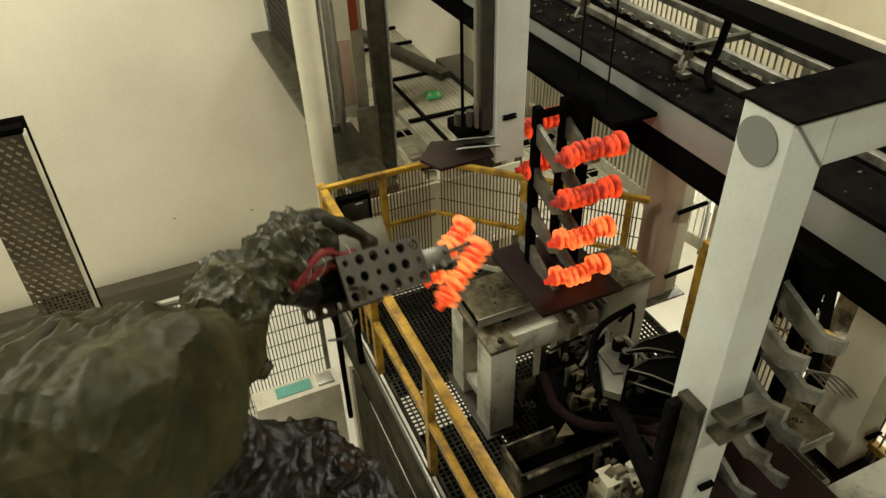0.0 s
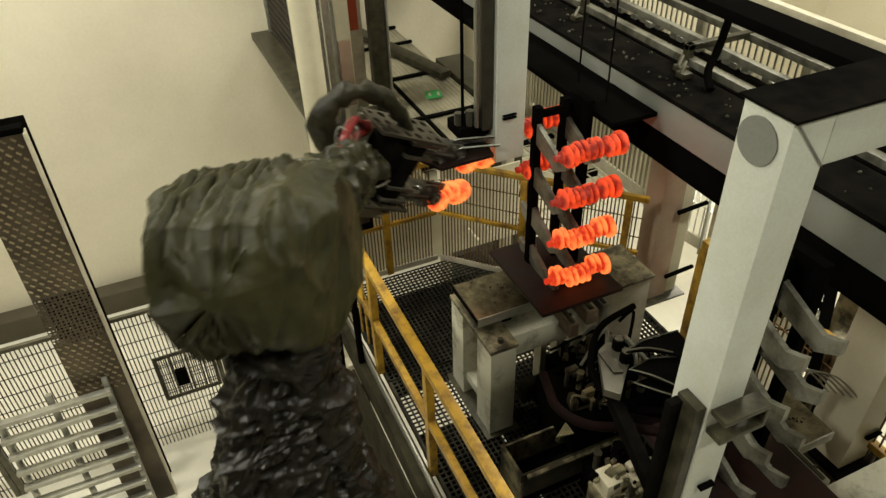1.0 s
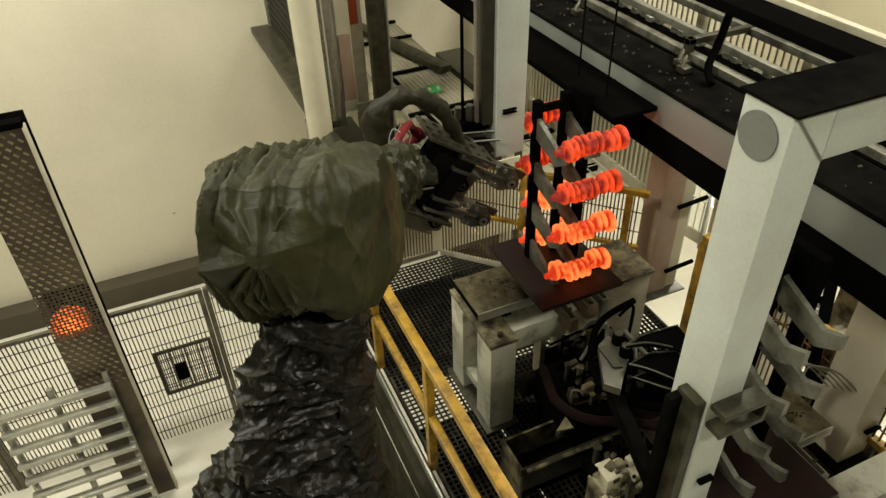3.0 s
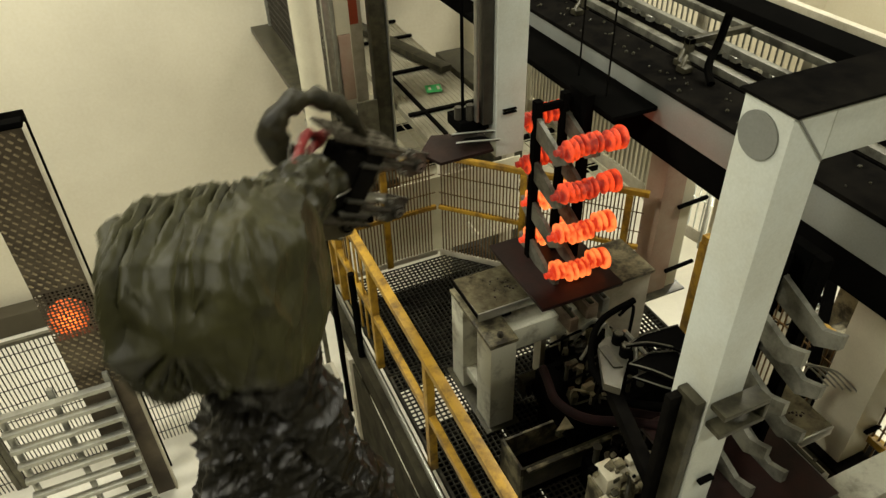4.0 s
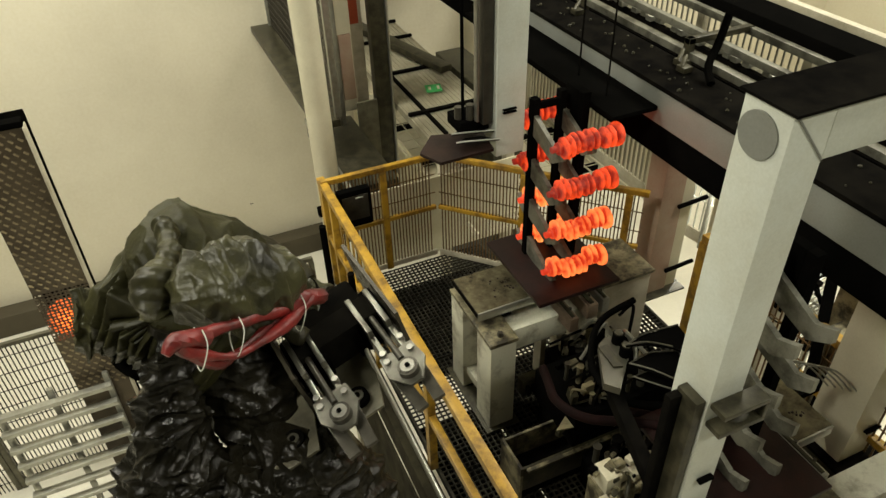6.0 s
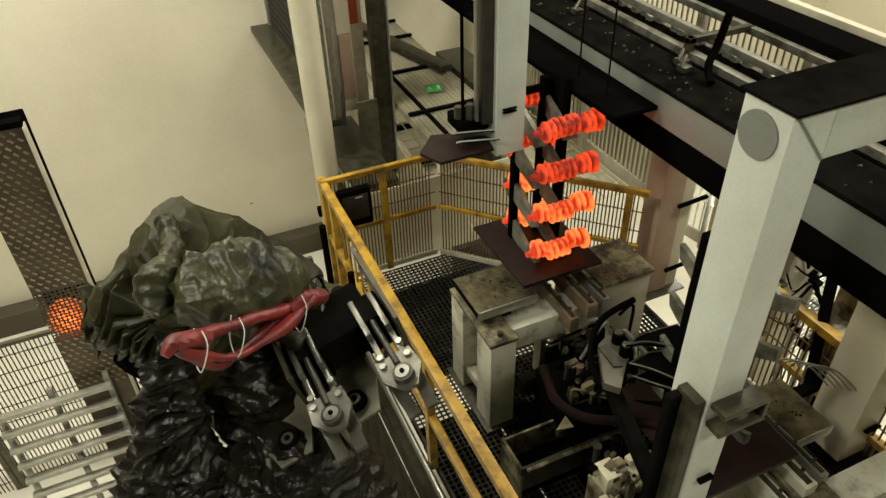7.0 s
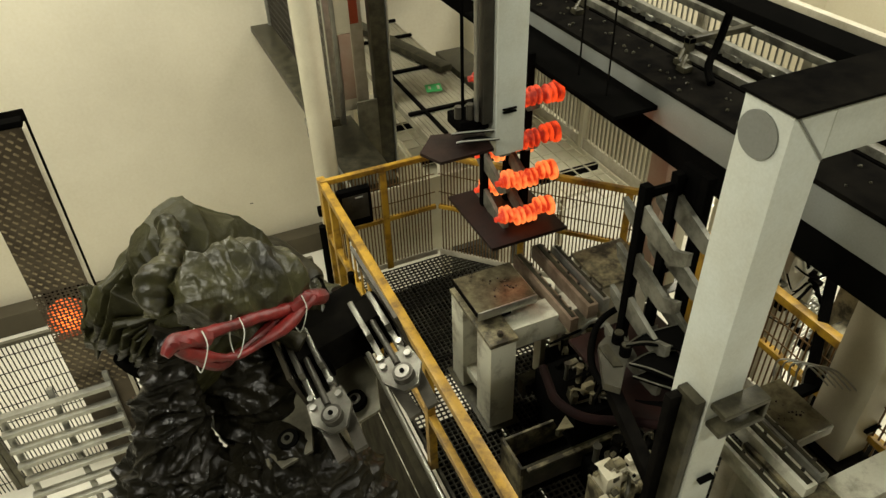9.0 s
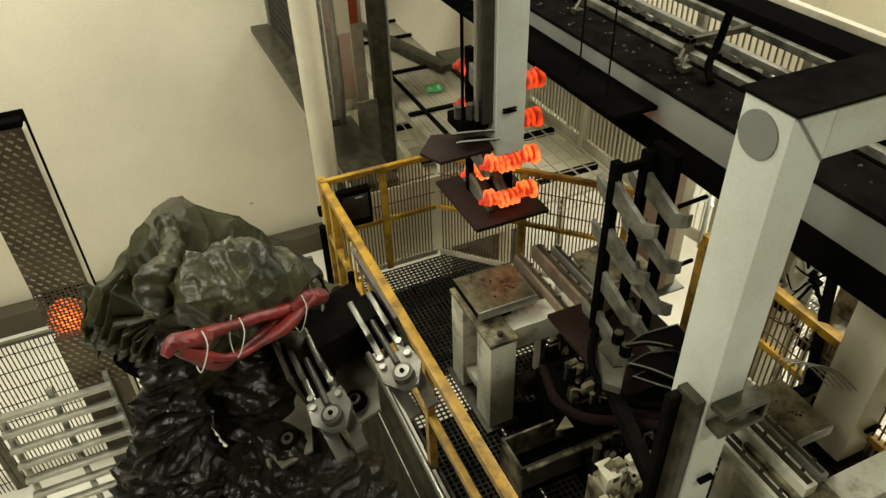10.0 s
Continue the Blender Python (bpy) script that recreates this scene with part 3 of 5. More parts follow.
    for k, (x, y) in enumerate(((1.62, 3.62), (1.68, 3.58), (1.74, 3.6), (1.78, 3.66))):
        part("valve", Shape().rod((x, y, 2.36), (x, y, 2.44 + 0.02 * (k % 2)), 0.025, 10), GUN, t)
    part("guard_plate", Shape().plate([(1.33, 3.56), (1.40, 3.40), (1.76, 3.41), (1.80, 3.64), (1.48, 3.74)], 0.02, pose(0, 0, 2.2)), RUST, t, "heat-browned guard plate")
    for k in range(2):
        y, z = 3.60 - k * 0.07, 2.29 - k * 0.025
        pts = [(1.54, y - 0.05), (1.62, y - 0.01), (1.72, y - 0.03), (1.80, y - 0.12), (1.70, y - 0.09), (1.60, y - 0.06)]
        part("fin", Shape().plate(pts, 0.008, pose(0, 0, z)), BLACK, t, "black sheet fin")
        part("fin_edge", Shape().tube([(x, yy, z + 0.012) for x, yy in (pts[0], pts[5], pts[4], pts[3])], 0.006, 6), GALV, t, "pale bent edge")


# ---- portal, beams, overhead conveyor ----
def overhead():
    t = thing("gantry", "white painted box-section gantry with a round cover", "gantry")
    part("column", Shape().box(1.715, 1.892, 1.33, 1.536, -0.4, 3.40, 0.006), WHITE, t)
    part("crossbeam", Shape().box(1.892, 5.2, 1.33, 1.536, 3.205, 3.40, 0.006), WHITE, t)
    part("cap", Shape().box(1.70, 5.2, 1.31, 1.55, 3.402, 3.412), DARK, t, "dark sooty cap sheet")
    part("round_cover", Shape().rod((1.716, 1.445, 3.285), (1.708, 1.445, 3.285), 0.082, 40), BEAMGREY, t, "grey round cover")
    part("weld_seam", Shape().bar((1.73, 1.3275, 3.39), (1.888, 1.3275, 3.21), 0.006, 0.006), BEAMGREY, t)
    t = thing("portal_channel", "olive steel channel with hose bracket on the portal column", "channel")
    part("channel", Shape().box(1.66, 1.71, 1.34, 1.46, -0.4, 2.12, 0.006), GREASY, t)
    part("channel_lip", Shape().box(1.60, 1.66, 1.42, 1.46, -0.4, 2.10, 0.004), DARK, t)
    part("bracket", Shape().box(1.72, 1.96, 1.24, 1.326, 2.09, 2.12, 0.006), GREASY, t)
    part("bracket", Shape().box(1.72, 1.96, 1.24, 1.326, 1.98, 2.01, 0.006), GREASY, t)
    part("bracket_end", Shape().box(1.94, 1.96, 1.24, 1.326, 2.011, 2.089, 0.004), GREASY, t)
    for z in (0.95, 1.55, 0.4):
        part("clip", Shape().box(1.78, 1.86, 1.30, 1.328, z, z + 0.02, 0.004), BLACK, t)

    t = thing("rail_beam", "long grey conveyor beam with a dark sooty top flange", "beam")
    part("web", Shape().box(2.81, 3.0, -1.5, 9.3, 2.28, 2.496, 0.004), BEAMGREY, t)
    part("top_flange", Shape().box(2.80, 3.16, -1.5, 9.3, 2.50, 2.53, 0.004), DARK, t)
    part("lower_rail", Shape().box(2.84, 3.0, -1.5, 9.3, 2.05, 2.276, 0.004), BLACK, t)
    for y in (1.2, 3.6, 6.0):
        part("joint_bolt", Shape().rod((2.808, y, 2.38), (2.795, y, 2.38), 0.018, 8), DARK, t)
    random.seed(53)
    s = Shape()
    for k in range(70):
        r = random.uniform(0.005, 0.015)
        bmesh.ops.create_icosphere(s.bm, subdivisions=1, radius=r, matrix=pose(random.uniform(2.83, 3.13), random.uniform(1.7, 6.5), 2.53 + r * 0.3, k * 31, k * 57))
    tagged(part("scale_debris", s, GREASY, t, "loose flakes of mill scale"), kind="stuff")
    solo("shield_plate", Shape().box(2.47, 2.80, 3.14, 5.2, 2.37, 2.40, 0.004), BLACK, "black heat shield plate below the conveyor beam", "plate")
    for x, y in ((2.62, 3.75), (2.60, 3.4)):
        solo("hanger_rod", Shape().rod((x, y, 2.40), (x, y, 6), 0.006, 6), DARK, "thin steel hanger rod", "rod", "hanger rods")
    t = thing("chain_conveyor", "overhead chain conveyor with steel rails and beige trough", "conveyor")
    part("trough", Shape().box(3.17, 4.0, -1.0, 9.3, 2.3, 2.33, 0.004), SIDEPLATE, t)
    for x, z in ((3.24, 2.52), (3.46, 2.56), (3.72, 2.6)):
        part("rail", Shape().box(x - 0.025, x + 0.025, -1.0, 9.3, z, z + 0.05, 0.005), DULL, t)
    for x in (3.35, 3.6):
        part("rail", Shape().box(x - 0.02, x + 0.02, -1.0, 9.3, 2.4, 2.44, 0.004), DARK, t)
    link = part("link", Shape().box(3.53, 3.60, 1.5, 1.56, 2.46, 2.50, 0.006), GALV, t)
    for k in range(1, 60):
        if k % 5 != 3:
            again(link, 0.02 * (k % 2), k * 0.09, 0.004 * (k % 3))
    for k, y in enumerate((3.4, 4.6)):
        part("bracket", Shape().box(3.2, 3.75, y, y + 0.05, 2.62, 2.66, 0.004).box(3.2, 3.25, y, y + 0.05, 2.34, 2.66), GREASY, t)
    hanger = part("fitting", Shape().box(3.05, 3.12, 2.5, 2.58, 2.531, 2.57, 0.008).rod((3.06, 2.54, 2.56), (3.14, 2.6, 2.6), 0.015, 8), GREASY, t)
    for dx, dy in ((-0.03, 0.71), (0.02, 0.80), (-0.05, 1.9), (0.0, 2.4), (-0.02, 2.52)):
        again(hanger, dx, dy)
    fence_run("conveyor_guard", "pale barred guard panel on the overhead conveyor", (3.86, 1.0), (3.86, 6.0), 2.36, 2.78, 0.06, BEIGE, GALV, (0, 1.0, 2.0, 3.0, 4.0, 5.0), "conveyor guards", bar=0.008, mid=False, rail=0.06)
    solo("cable", Shape().tube([(3.05, 3.0, 2.55), (3.1, 3.1, 2.62), (3.2, 3.15, 2.75), (3.3, 3.18, 3.1)], 0.025, 8), BLACK, "thick black cable rising from the conveyor", "cable")
    solo("upper_beam", Shape().box(2.86, 3.06, -1.5, 9.3, 3.06, 3.12, 0.006), BLACK, "black upper crane beam", "beam")

    t = thing("rear_column", "cream machine column with rust-brown side and black clips", "column")
    part("body", Shape().box(3.62, 3.85, 3.82, 4.04, 0, 2.04, 0.008), FADED, t)
    part("front_channel", Shape().box(3.852, 3.98, 3.84, 3.99, 0, 2.04, 0.006), CREAM, t)
    part("base_plate", Shape().box(3.56, 4.02, 3.74, 4.1, 0.002, 0.02, 0.004), GREASY, t)
    for z in (0.25, 0.95):
        part("clip", Shape().rod((3.80, 3.80, z), (4.1, 3.80, z + 0.02), 0.02, 8), BLACK, t)
    t = thing("portal_column", "white box column standing beside the conveyor", "column", (0.11, 0.19, 0))
    part("body", Shape().box(3.34, 3.62, 1.41, 1.71, 0.36, 2.04, 0.008), CREAM, t)
    part("base_plate", Shape().box(3.28, 3.66, 1.34, 1.78, 0.33, 0.358, 0.004), DARK, t)
    part("plinth", Shape().box(3.30, 3.64, 1.36, 1.76, 0.0, 0.33, 0.01), GREASY, t)
    part("clip", Shape().box(3.45, 3.58, 1.38, 1.408, 0.62, 0.64, 0.004), BLACK, t)
    t = thing("lattice_post", "cream post with a steel ladder tray behind the line", "post")
    part("body", Shape().box(4.22, 4.34, 3.70, 3.82, -2.5, 1.5, 0.006), CREAM, t)
    part("tray", Shape().box(4.36, 4.38, 3.72, 3.78, -2.5, 1.4).box(4.56, 4.58, 3.72, 3.78, -2.5, 1.4), GALV, t, "cable tray side")
    step = part("rung", Shape().bar((4.38, 3.75, -0.9), (4.56, 3.75, -0.86), 0.018, 0.018), GALV, t)
    for k in range(1, 34):
        again(step, 0, 0, 0.066 * k)
    part("back_sheet", Shape().box(4.36, 4.58, 3.80, 3.81, -2.5, 1.4), STREAKED, t, "dull back sheet of the tray")
    t = thing("machine_column", "cream box column with perforated cable trays", "column")
    part("body", Shape().box(4.20, 4.48, 2.9, 3.12, -2.5, 1.36, 0.01), BEIGE, t)
    for x0, x1, z1 in ((3.93, 4.12, 1.42), (4.56, 4.86, 1.05)):
        tray = part("tray", Shape().box(x0, x0 + 0.02, 2.9, 2.96, -2.5, z1).box(x1 - 0.02, x1, 2.9, 2.96, -2.5, z1), GALV, t, "cable tray side")
        rung = part("rung", Shape().bar((x0 + 0.02, 2.93, -0.4), (x1 - 0.02, 2.93, -0.33), 0.016, 0.016), GALV, t)
        for k in range(1, 26):
            again(rung, 0, 0, 0.066 * k)
        part("cable_bundle", Shape().tube([(x0 + 0.06, 2.97, -2.4), (x0 + 0.09, 2.98, -0.5), (x0 + 0.07, 2.97, 0.4), (x0 + 0.10, 2.98, z1)], 0.03, 8), BLACK, t)


# ---- press table area ----
def pedestal(at, name, label):
    t = thing(name, label, "pedestal", at, "table pedestals")
    part("front_post", Shape().box(0, 0.20, 0, 0.22, 0.02, 0.86, 0.006), STAINED, t)
    part("rear_post", Shape().box(0, 0.20, 0.46, 0.66, 0.02, 0.86, 0.006), STAINED, t)
    part("base_plate", Shape().box(-0.04, 0.24, -0.04, 0.70, 0.004, 0.02, 0.004), GREASY, t, "greasy base plate")
    part("lower_tie", Shape().box(0.03, 0.17, 0.22, 0.46, 0.16, 0.24, 0.004), STAINED, t)
    part("head_plate", Shape().box(-0.01, 0.21, -0.01, 0.67, 0.862, 0.895, 0.006), SCALED, t, "brown stained head plate")
    part("cross_arm", Shape().box(0.21, 0.95, 0.10, 0.30, 0.66, 0.86, 0.006), STAINED, t)
    for y in (0.06, 0.60):
        part("bolt", Shape().rod((0.10, y, 0.89), (0.10, y, 0.93), 0.02, 6), GUN, t)
    return t


def tray_table(at, name, label):
    t = thing(name, label, "table", at, "press tables")
    part("top_plate", Shape().box(0, 0.47, 0, 0.41, 0.06, 0.072, 0.003), WETPLATE, t, "oily stained steel plate")
    part("front_lip", Shape().box(0, 0.47, -0.012, 0, 0.0, 0.072, 0.003), GALV, t)
    part("side_lip", Shape().box(-0.008, 0, 0, 0.41, 0.03, 0.072, 0.002), DARK, t)
    part("support", Shape().box(0.04, 0.3, 0.05, 0.35, -0.10, 0.06, 0.006), BLACK, t)
    random.seed(5)
    s = Shape()
    for k in range(18):
        x, y, r = random.gauss(0.26, 0.06), random.gauss(0.16, 0.05), random.uniform(0.003, 0.010)
        bmesh.ops.create_icosphere(s.bm, subdivisions=1, radius=r, matrix=pose(x, y, 0.072 + r * 0.4, k * 40, k * 23))
    tagged(part("scale_debris", s, RUST, t, "loose flakes of mill scale"), kind="stuff")
    return t


def transfer_rails(dx, dy, group, first=HEATED, second=HEATED):
    for k, (x0, w, z, y0, y1, mat) in enumerate(((2.24, 0.07, 0.93, 3.02, 3.85, first), (2.40, 0.09, 0.97, 3.05, 3.85, second), (2.55, 0.06, 0.95, 3.08, 3.80, GALV))):
        t = thing("transfer_rail", "heat-browned worn steel transfer rail with bolts", "rail", (dx, dy, 0), group)
        part("rail", Shape().box(x0, x0 + w, y0, y1, z - 0.12, z, 0.006), mat, t)
        part("wear_strip", Shape().box(x0 + w * 0.3, x0 + w * 0.7, y0 + 0.02, y1 - 0.02, z + 0.001, z + 0.012, 0.003), GREASY, t)
        for j in range(5):
            part("bolt", Shape().rod((x0 + w * 0.82, y0 + 0.1 + j * 0.14, z), (x0 + w * 0.82, y0 + 0.1 + j * 0.14, z + 0.018), 0.012, 6), GUN, t)
        part("leg", Shape().box(x0 + 0.01, x0 + w - 0.01, (y0 + y1) / 2 - 0.05, (y0 + y1) / 2 + 0.05, 0.0, z - 0.12), BEIGE, t)


def machines():
    pedestal((1.64, 3.07, 0), "table_pedestal", "white painted steel pedestal with a brown stained head plate")
    tray_table((1.64, 3.28, 0.95), "press_table", "stained steel drip table on the white pedestal")
    transfer_rails(0, 0, "transfer rails")
    t = thing("machine_box", "grey-green covered machine box behind the transfer rails", "machine", (2.72, 3.3, 0))
    part("body", Shape().box(0, 0.44, 0, 0.42, 0, 0.84, 0.01), BEIGE, t)
    part("lid", Shape().box(-0.02, 0.46, -0.02, 0.44, 0.842, 0.87, 0.006), SCALED, t, "oily green-grey lid")
    # second station further along the line
    pedestal((2.62, 1.05, 0), "table_pedestal", "white painted steel pedestal partly behind the portal")
    tray_table((2.68, 1.58, 0.86), "press_table", "oily steel drip table beside the portal column")
    transfer_rails(0.24, -1.75, "transfer rails", STAINED, STAINED)
    t = thing("machine_box", "beige machine box with an oily cover", "machine", (3.05, 1.05, 0))
    part("body", Shape().box(0, 0.4, 0, 0.36, 0, 0.6, 0.01), BEIGE, t)
    part("lid", Shape().box(-0.01, 0.41, -0.01, 0.37, 0.602, 0.63, 0.006), SCALED, t)
    t = thing("black_lever", "black steel lever with pale blocks beside the line", "lever")
    part("arm", Shape().bar((3.86, 2.35, 1.28), (3.52, 2.02, 0.66), 0.07, 0.05), BLACK, t)
    part("foot", Shape().box(3.36, 3.72, 1.96, 2.04, 0.62, 0.68, 0.02), BLACK, t)
    part("stand", Shape().box(3.66, 3.72, 1.9, 2.04, 0, 0.62, 0.01), BLACK, t)
    part("block", Shape().box(3.74, 3.95, 2.0, 2.2, 0, 0.95, 0.02), SCALED, t)
    part("block", Shape().box(3.98, 4.2, 2.1, 2.35, 0, 1.25, 0.02), SCALED, t)
    # lower machinery
    t = thing("chain_drive", "greasy chain drive beam below the pedestal table", "machine")
    part("beam", Shape().box(1.88, 2.75, 3.02, 3.10, 0.30, 0.46, 0.006), GREASY, t)
    ln = part("link", Shape().box(1.90, 1.93, 2.97, 3.015, 0.36, 0.42, 0.004), DARK, t)
    for k in range(1, 18):
        again(ln, 0.048 * k)
    t = thing("slotted_guard", "dark machine guard with bright slots", "machine")
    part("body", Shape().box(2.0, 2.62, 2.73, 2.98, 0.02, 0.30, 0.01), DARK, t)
    sl = part("slot", Shape().box(2.10, 2.14, 2.72, 2.84, 0.301, 0.31, 0.003), GALV, t, "bright slot edge")
    for k in range(1, 8):
        again(sl, 0.055 * k)
    part("cover", Shape().bar((2.12, 2.6, 0.34), (2.35, 2.85, 0.36), 0.12, 0.02), BEIGE, t, "bent beige cover")
    part("cover", Shape().bar((2.24, 2.5, 0.40), (2.45, 2.70, 0.44), 0.14, 0.02), BEIGE, t)
    t = thing("drip_trough", "long open beige drip trough on the platform", "trough", (1.56, 2.43, 0.12))
    part("front_wall", Shape().box(0, 1.0, 0, 0.02, 0, 0.24, 0.004), GREASY, t)
    part("front_lip", Shape().box(0.02, 1.0, -0.03, 0.0, 0.222, 0.242, 0.004), SCALED, t, "pale scaled lip")
    part("rear_wall", Shape().box(0, 1.0, 0.26, 0.28, 0, 0.24, 0.004), SCALED, t)
    part("end_wall", Shape().box(-0.02, 0.0, 0.0, 0.28, -0.1, 0.25, 0.004), SCALED, t)
    part("end_wall", Shape().box(0.98, 1.0, 0.02, 0.26, 0, 0.24, 0.004), GREASY, t)
    part("bottom", Shape().box(0.02, 0.98, 0.02, 0.26, -0.1, 0.02, 0.004), DARK, t)
    t = thing("baffle_plate", "slanting scale-crusted steel baffle over the drive", "plate")
    part("sheet", Shape().plate([(1.83, 2.49), (1.98, 2.46), (2.20, 2.53), (2.44, 2.68), (2.40, 2.75), (2.18, 2.72)], 0.012, pose(0, 0, 0.54)), SCALED, t)
    part("stiffener", Shape().bar((1.84, 2.49, 0.51), (2.36, 2.74, 0.51), 0.03, 0.05), GREASY, t)
    part("leg", Shape().box(2.30, 2.34, 2.712, 2.725, 0.0, 0.5, 0.004), DARK, t)
    t = thing("pump_block", "cream valve and pump block crusted with scale", "pump", (1.80, 1.88, 0))
    part("body", Shape().box(0, 0.22, 0, 0.2, 0, 0.62, 0.015), SCALED, t)
    part("head", Shape().box(0.01, 0.12, 0.03, 0.17, 0.62, 0.76, 0.008).box(0.13, 0.21, 0.06, 0.19, 0.62, 0.69, 0.006), CREAM, t, "cream crusted valve head")
    part("motor", Shape().rod((0.24, 0.1, 0.5), (0.42, 0.1, 0.5), 0.07, 16).rod((0.28, 0.1, 0.5), (0.30, 0.1, 0.5), 0.08, 16).rod((0.34, 0.1, 0.5), (0.36, 0.1, 0.5), 0.08, 16), SCALED, t)
    for k in range(5):
        part("valve", Shape().rod((0.03 + k * 0.04, -0.01, 0.2 + 0.07 * k), (0.03 + k * 0.04, -0.05, 0.2 + 0.07 * k), 0.02, 8), GUN, t)
    random.seed(31)
    for k in range(26):
        x, y, h, w = random.uniform(-0.03, 0.25), random.uniform(-0.04, 0.2), random.uniform(0.55, 0.76), random.uniform(0.010, 0.034)
        part("fitting", Shape().box(-w, w, -w * 0.8, w * 0.8, 0, w * 1.6, 0.004, pose(x, y, h, random.uniform(-7, 7), random.uniform(-7, 7), (k * 37) % 24)), random.choice((CREAM, BEIGE, SCALED, SCALED, GREASY, BLACK)), t)
    pipe = part("pipe", Shape().tube([(0.05, -0.02, 0.1), (0.04, -0.06, 0.45), (0.10, -0.05, 0.66), (0.2, 0.06, 0.68)], 0.012, 8), GREASY, t)
    # hose manipulator with fins at the portal column
    t = thing("spray_manipulator", "spray manipulator with black fins and pale edges", "manipulator")
    part("body", Shape().plate([(1.94, 2.33), (2.03, 2.37), (2.11, 2.27), (2.01, 2.15), (1.86, 2.0), (1.80, 2.07)], 0.05, pose(0, 0, 1.40)), PLATE, t, "worn olive bracket plate")
    part("side_plate", Shape().plate([(1.92, 2.30), (1.98, 2.30), (1.96, 2.12), (1.91, 2.14)], 0.012, pose(0, 0, 1.452)), GREASY, t)
    for x, y in ((2.05, 2.30), (2.03, 2.20)):
        part("fitting", Shape().rod((x, y, 1.45), (x, y, 1.52), 0.035, 12), BLACK, t)
        part("fitting_ring", Shape().rod((x, y, 1.521), (x, y, 1.527), 0.026, 12), GREASY, t)
    for z, pts in ((1.56, [(1.99, 2.16), (2.13, 2.19), (2.35, 2.17), (2.31, 1.88), (2.21, 2.04), (2.1, 2.12)]), (1.49, [(1.97, 2.09), (2.12, 2.11), (2.26, 2.06), (2.29, 1.86), (2.15, 1.84), (2.05, 1.99)]), (1.42, [(1.98, 2.05), (2.13, 2.05), (2.27, 1.96), (2.25, 1.83), (2.12, 1.87)])):
        part("fin", Shape().plate(pts, 0.012, pose(0, 0, z)), BLACK, t, "black sheet fin")
        ends = (0, len(pts) - 1, len(pts) - 2)
        part("fin_edge", Shape().tube([(pts[k][0], pts[k][1], z + 0.02 + 0.01 * (k == ends[1])) for k in ends], 0.005, 6), PLATE, t, "pale bent edge")
        part("fin_edge", Shape().tube([(pts[k][0], pts[k][1], z + 0.016) for k in (0, 1, 2)], 0.004, 6), PLATE, t, "pale bent edge")
    part("arm", Shape().bar((1.72, 1.46, 1.3), (1.9, 2.1, 1.3), 0.07, 0.09), DARK, t)
    solo("hydraulic_hose", Shape().tube([(2.51, 2.73, 1.25), (2.19, 2.65, 1.25), (1.98, 2.42, 1.2), (1.96, 2.19, 1.18), (2.05, 2.05, 1.18), (2.20, 1.90, 1.22), (2.05, 1.62, 1.4)], 0.022, 12), BLACK, "thick black hydraulic hose in a loop", "hose", "hydraulic hoses")
    solo("hydraulic_hose", Shape().tube([(1.80, 2.66, 1.0), (1.74, 2.50, 1.05), (1.66, 2.28, 1.15), (1.72, 2.07, 1.2), (1.95, 1.93, 1.2), (2.10, 1.75, 1.25), (2.0, 1.55, 1.4)], 0.028, 12), HOSE, "sooty red-brown hydraulic hose in a loop", "hose", "hydraulic hoses")
    solo("hydraulic_hose", Shape().tube([(1.98, 2.1, 1.1), (2.10, 1.98, 1.12), (2.22, 1.86, 1.14), (2.12, 1.60, 1.2)], 0.03, 12), HOSE, "dark red hose behind the fins", "hose", "hydraulic hoses")
    random.seed(11)
    for k in range(14):
        x, y, z = random.uniform(2.15, 2.6), random.uniform(2.5, 2.95), random.uniform(0.6, 0.95)
        solo("cable", Shape().tube([(x, y, z), (x + random.uniform(-0.2, 0.2), y + random.uniform(-0.15, 0.2), z + random.uniform(0.05, 0.22)), (x + random.uniform(-0.3, 0.3), y + random.uniform(-0.3, 0.3), z - 0.1)], random.uniform(0.006, 0.014), 6), BLACK if k % 3 else GALV, "tangled black cable over the drive", "cable", "tangled cables")
    # fittings on the drives and guards
    random.seed(23)
    for host, (x0, x1), (y0, y1), z0, n in (("valve_rack", (1.95, 2.7), (2.46, 2.98), 0.62, 34), ("gear_cluster", (2.0, 2.6), (1.95, 2.4), 0.30, 26), ("sensor_rail", (2.2, 2.8), (3.05, 3.25), 0.46, 16)):
        t = thing(host, "black oily cluster of valves, brackets and pipe stubs", "machine fittings")
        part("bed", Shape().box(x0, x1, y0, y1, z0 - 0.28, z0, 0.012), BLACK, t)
        for k in range(n):
            x, y, h = random.uniform(x0 + 0.05, x1 - 0.05), random.uniform(y0 + 0.05, y1 - 0.05), random.uniform(0.03, 0.16)
            w, mat = random.uniform(0.015, 0.05), random.choice((BLACK, DARK, GREASY, SCALED, SCALED, PLATE))
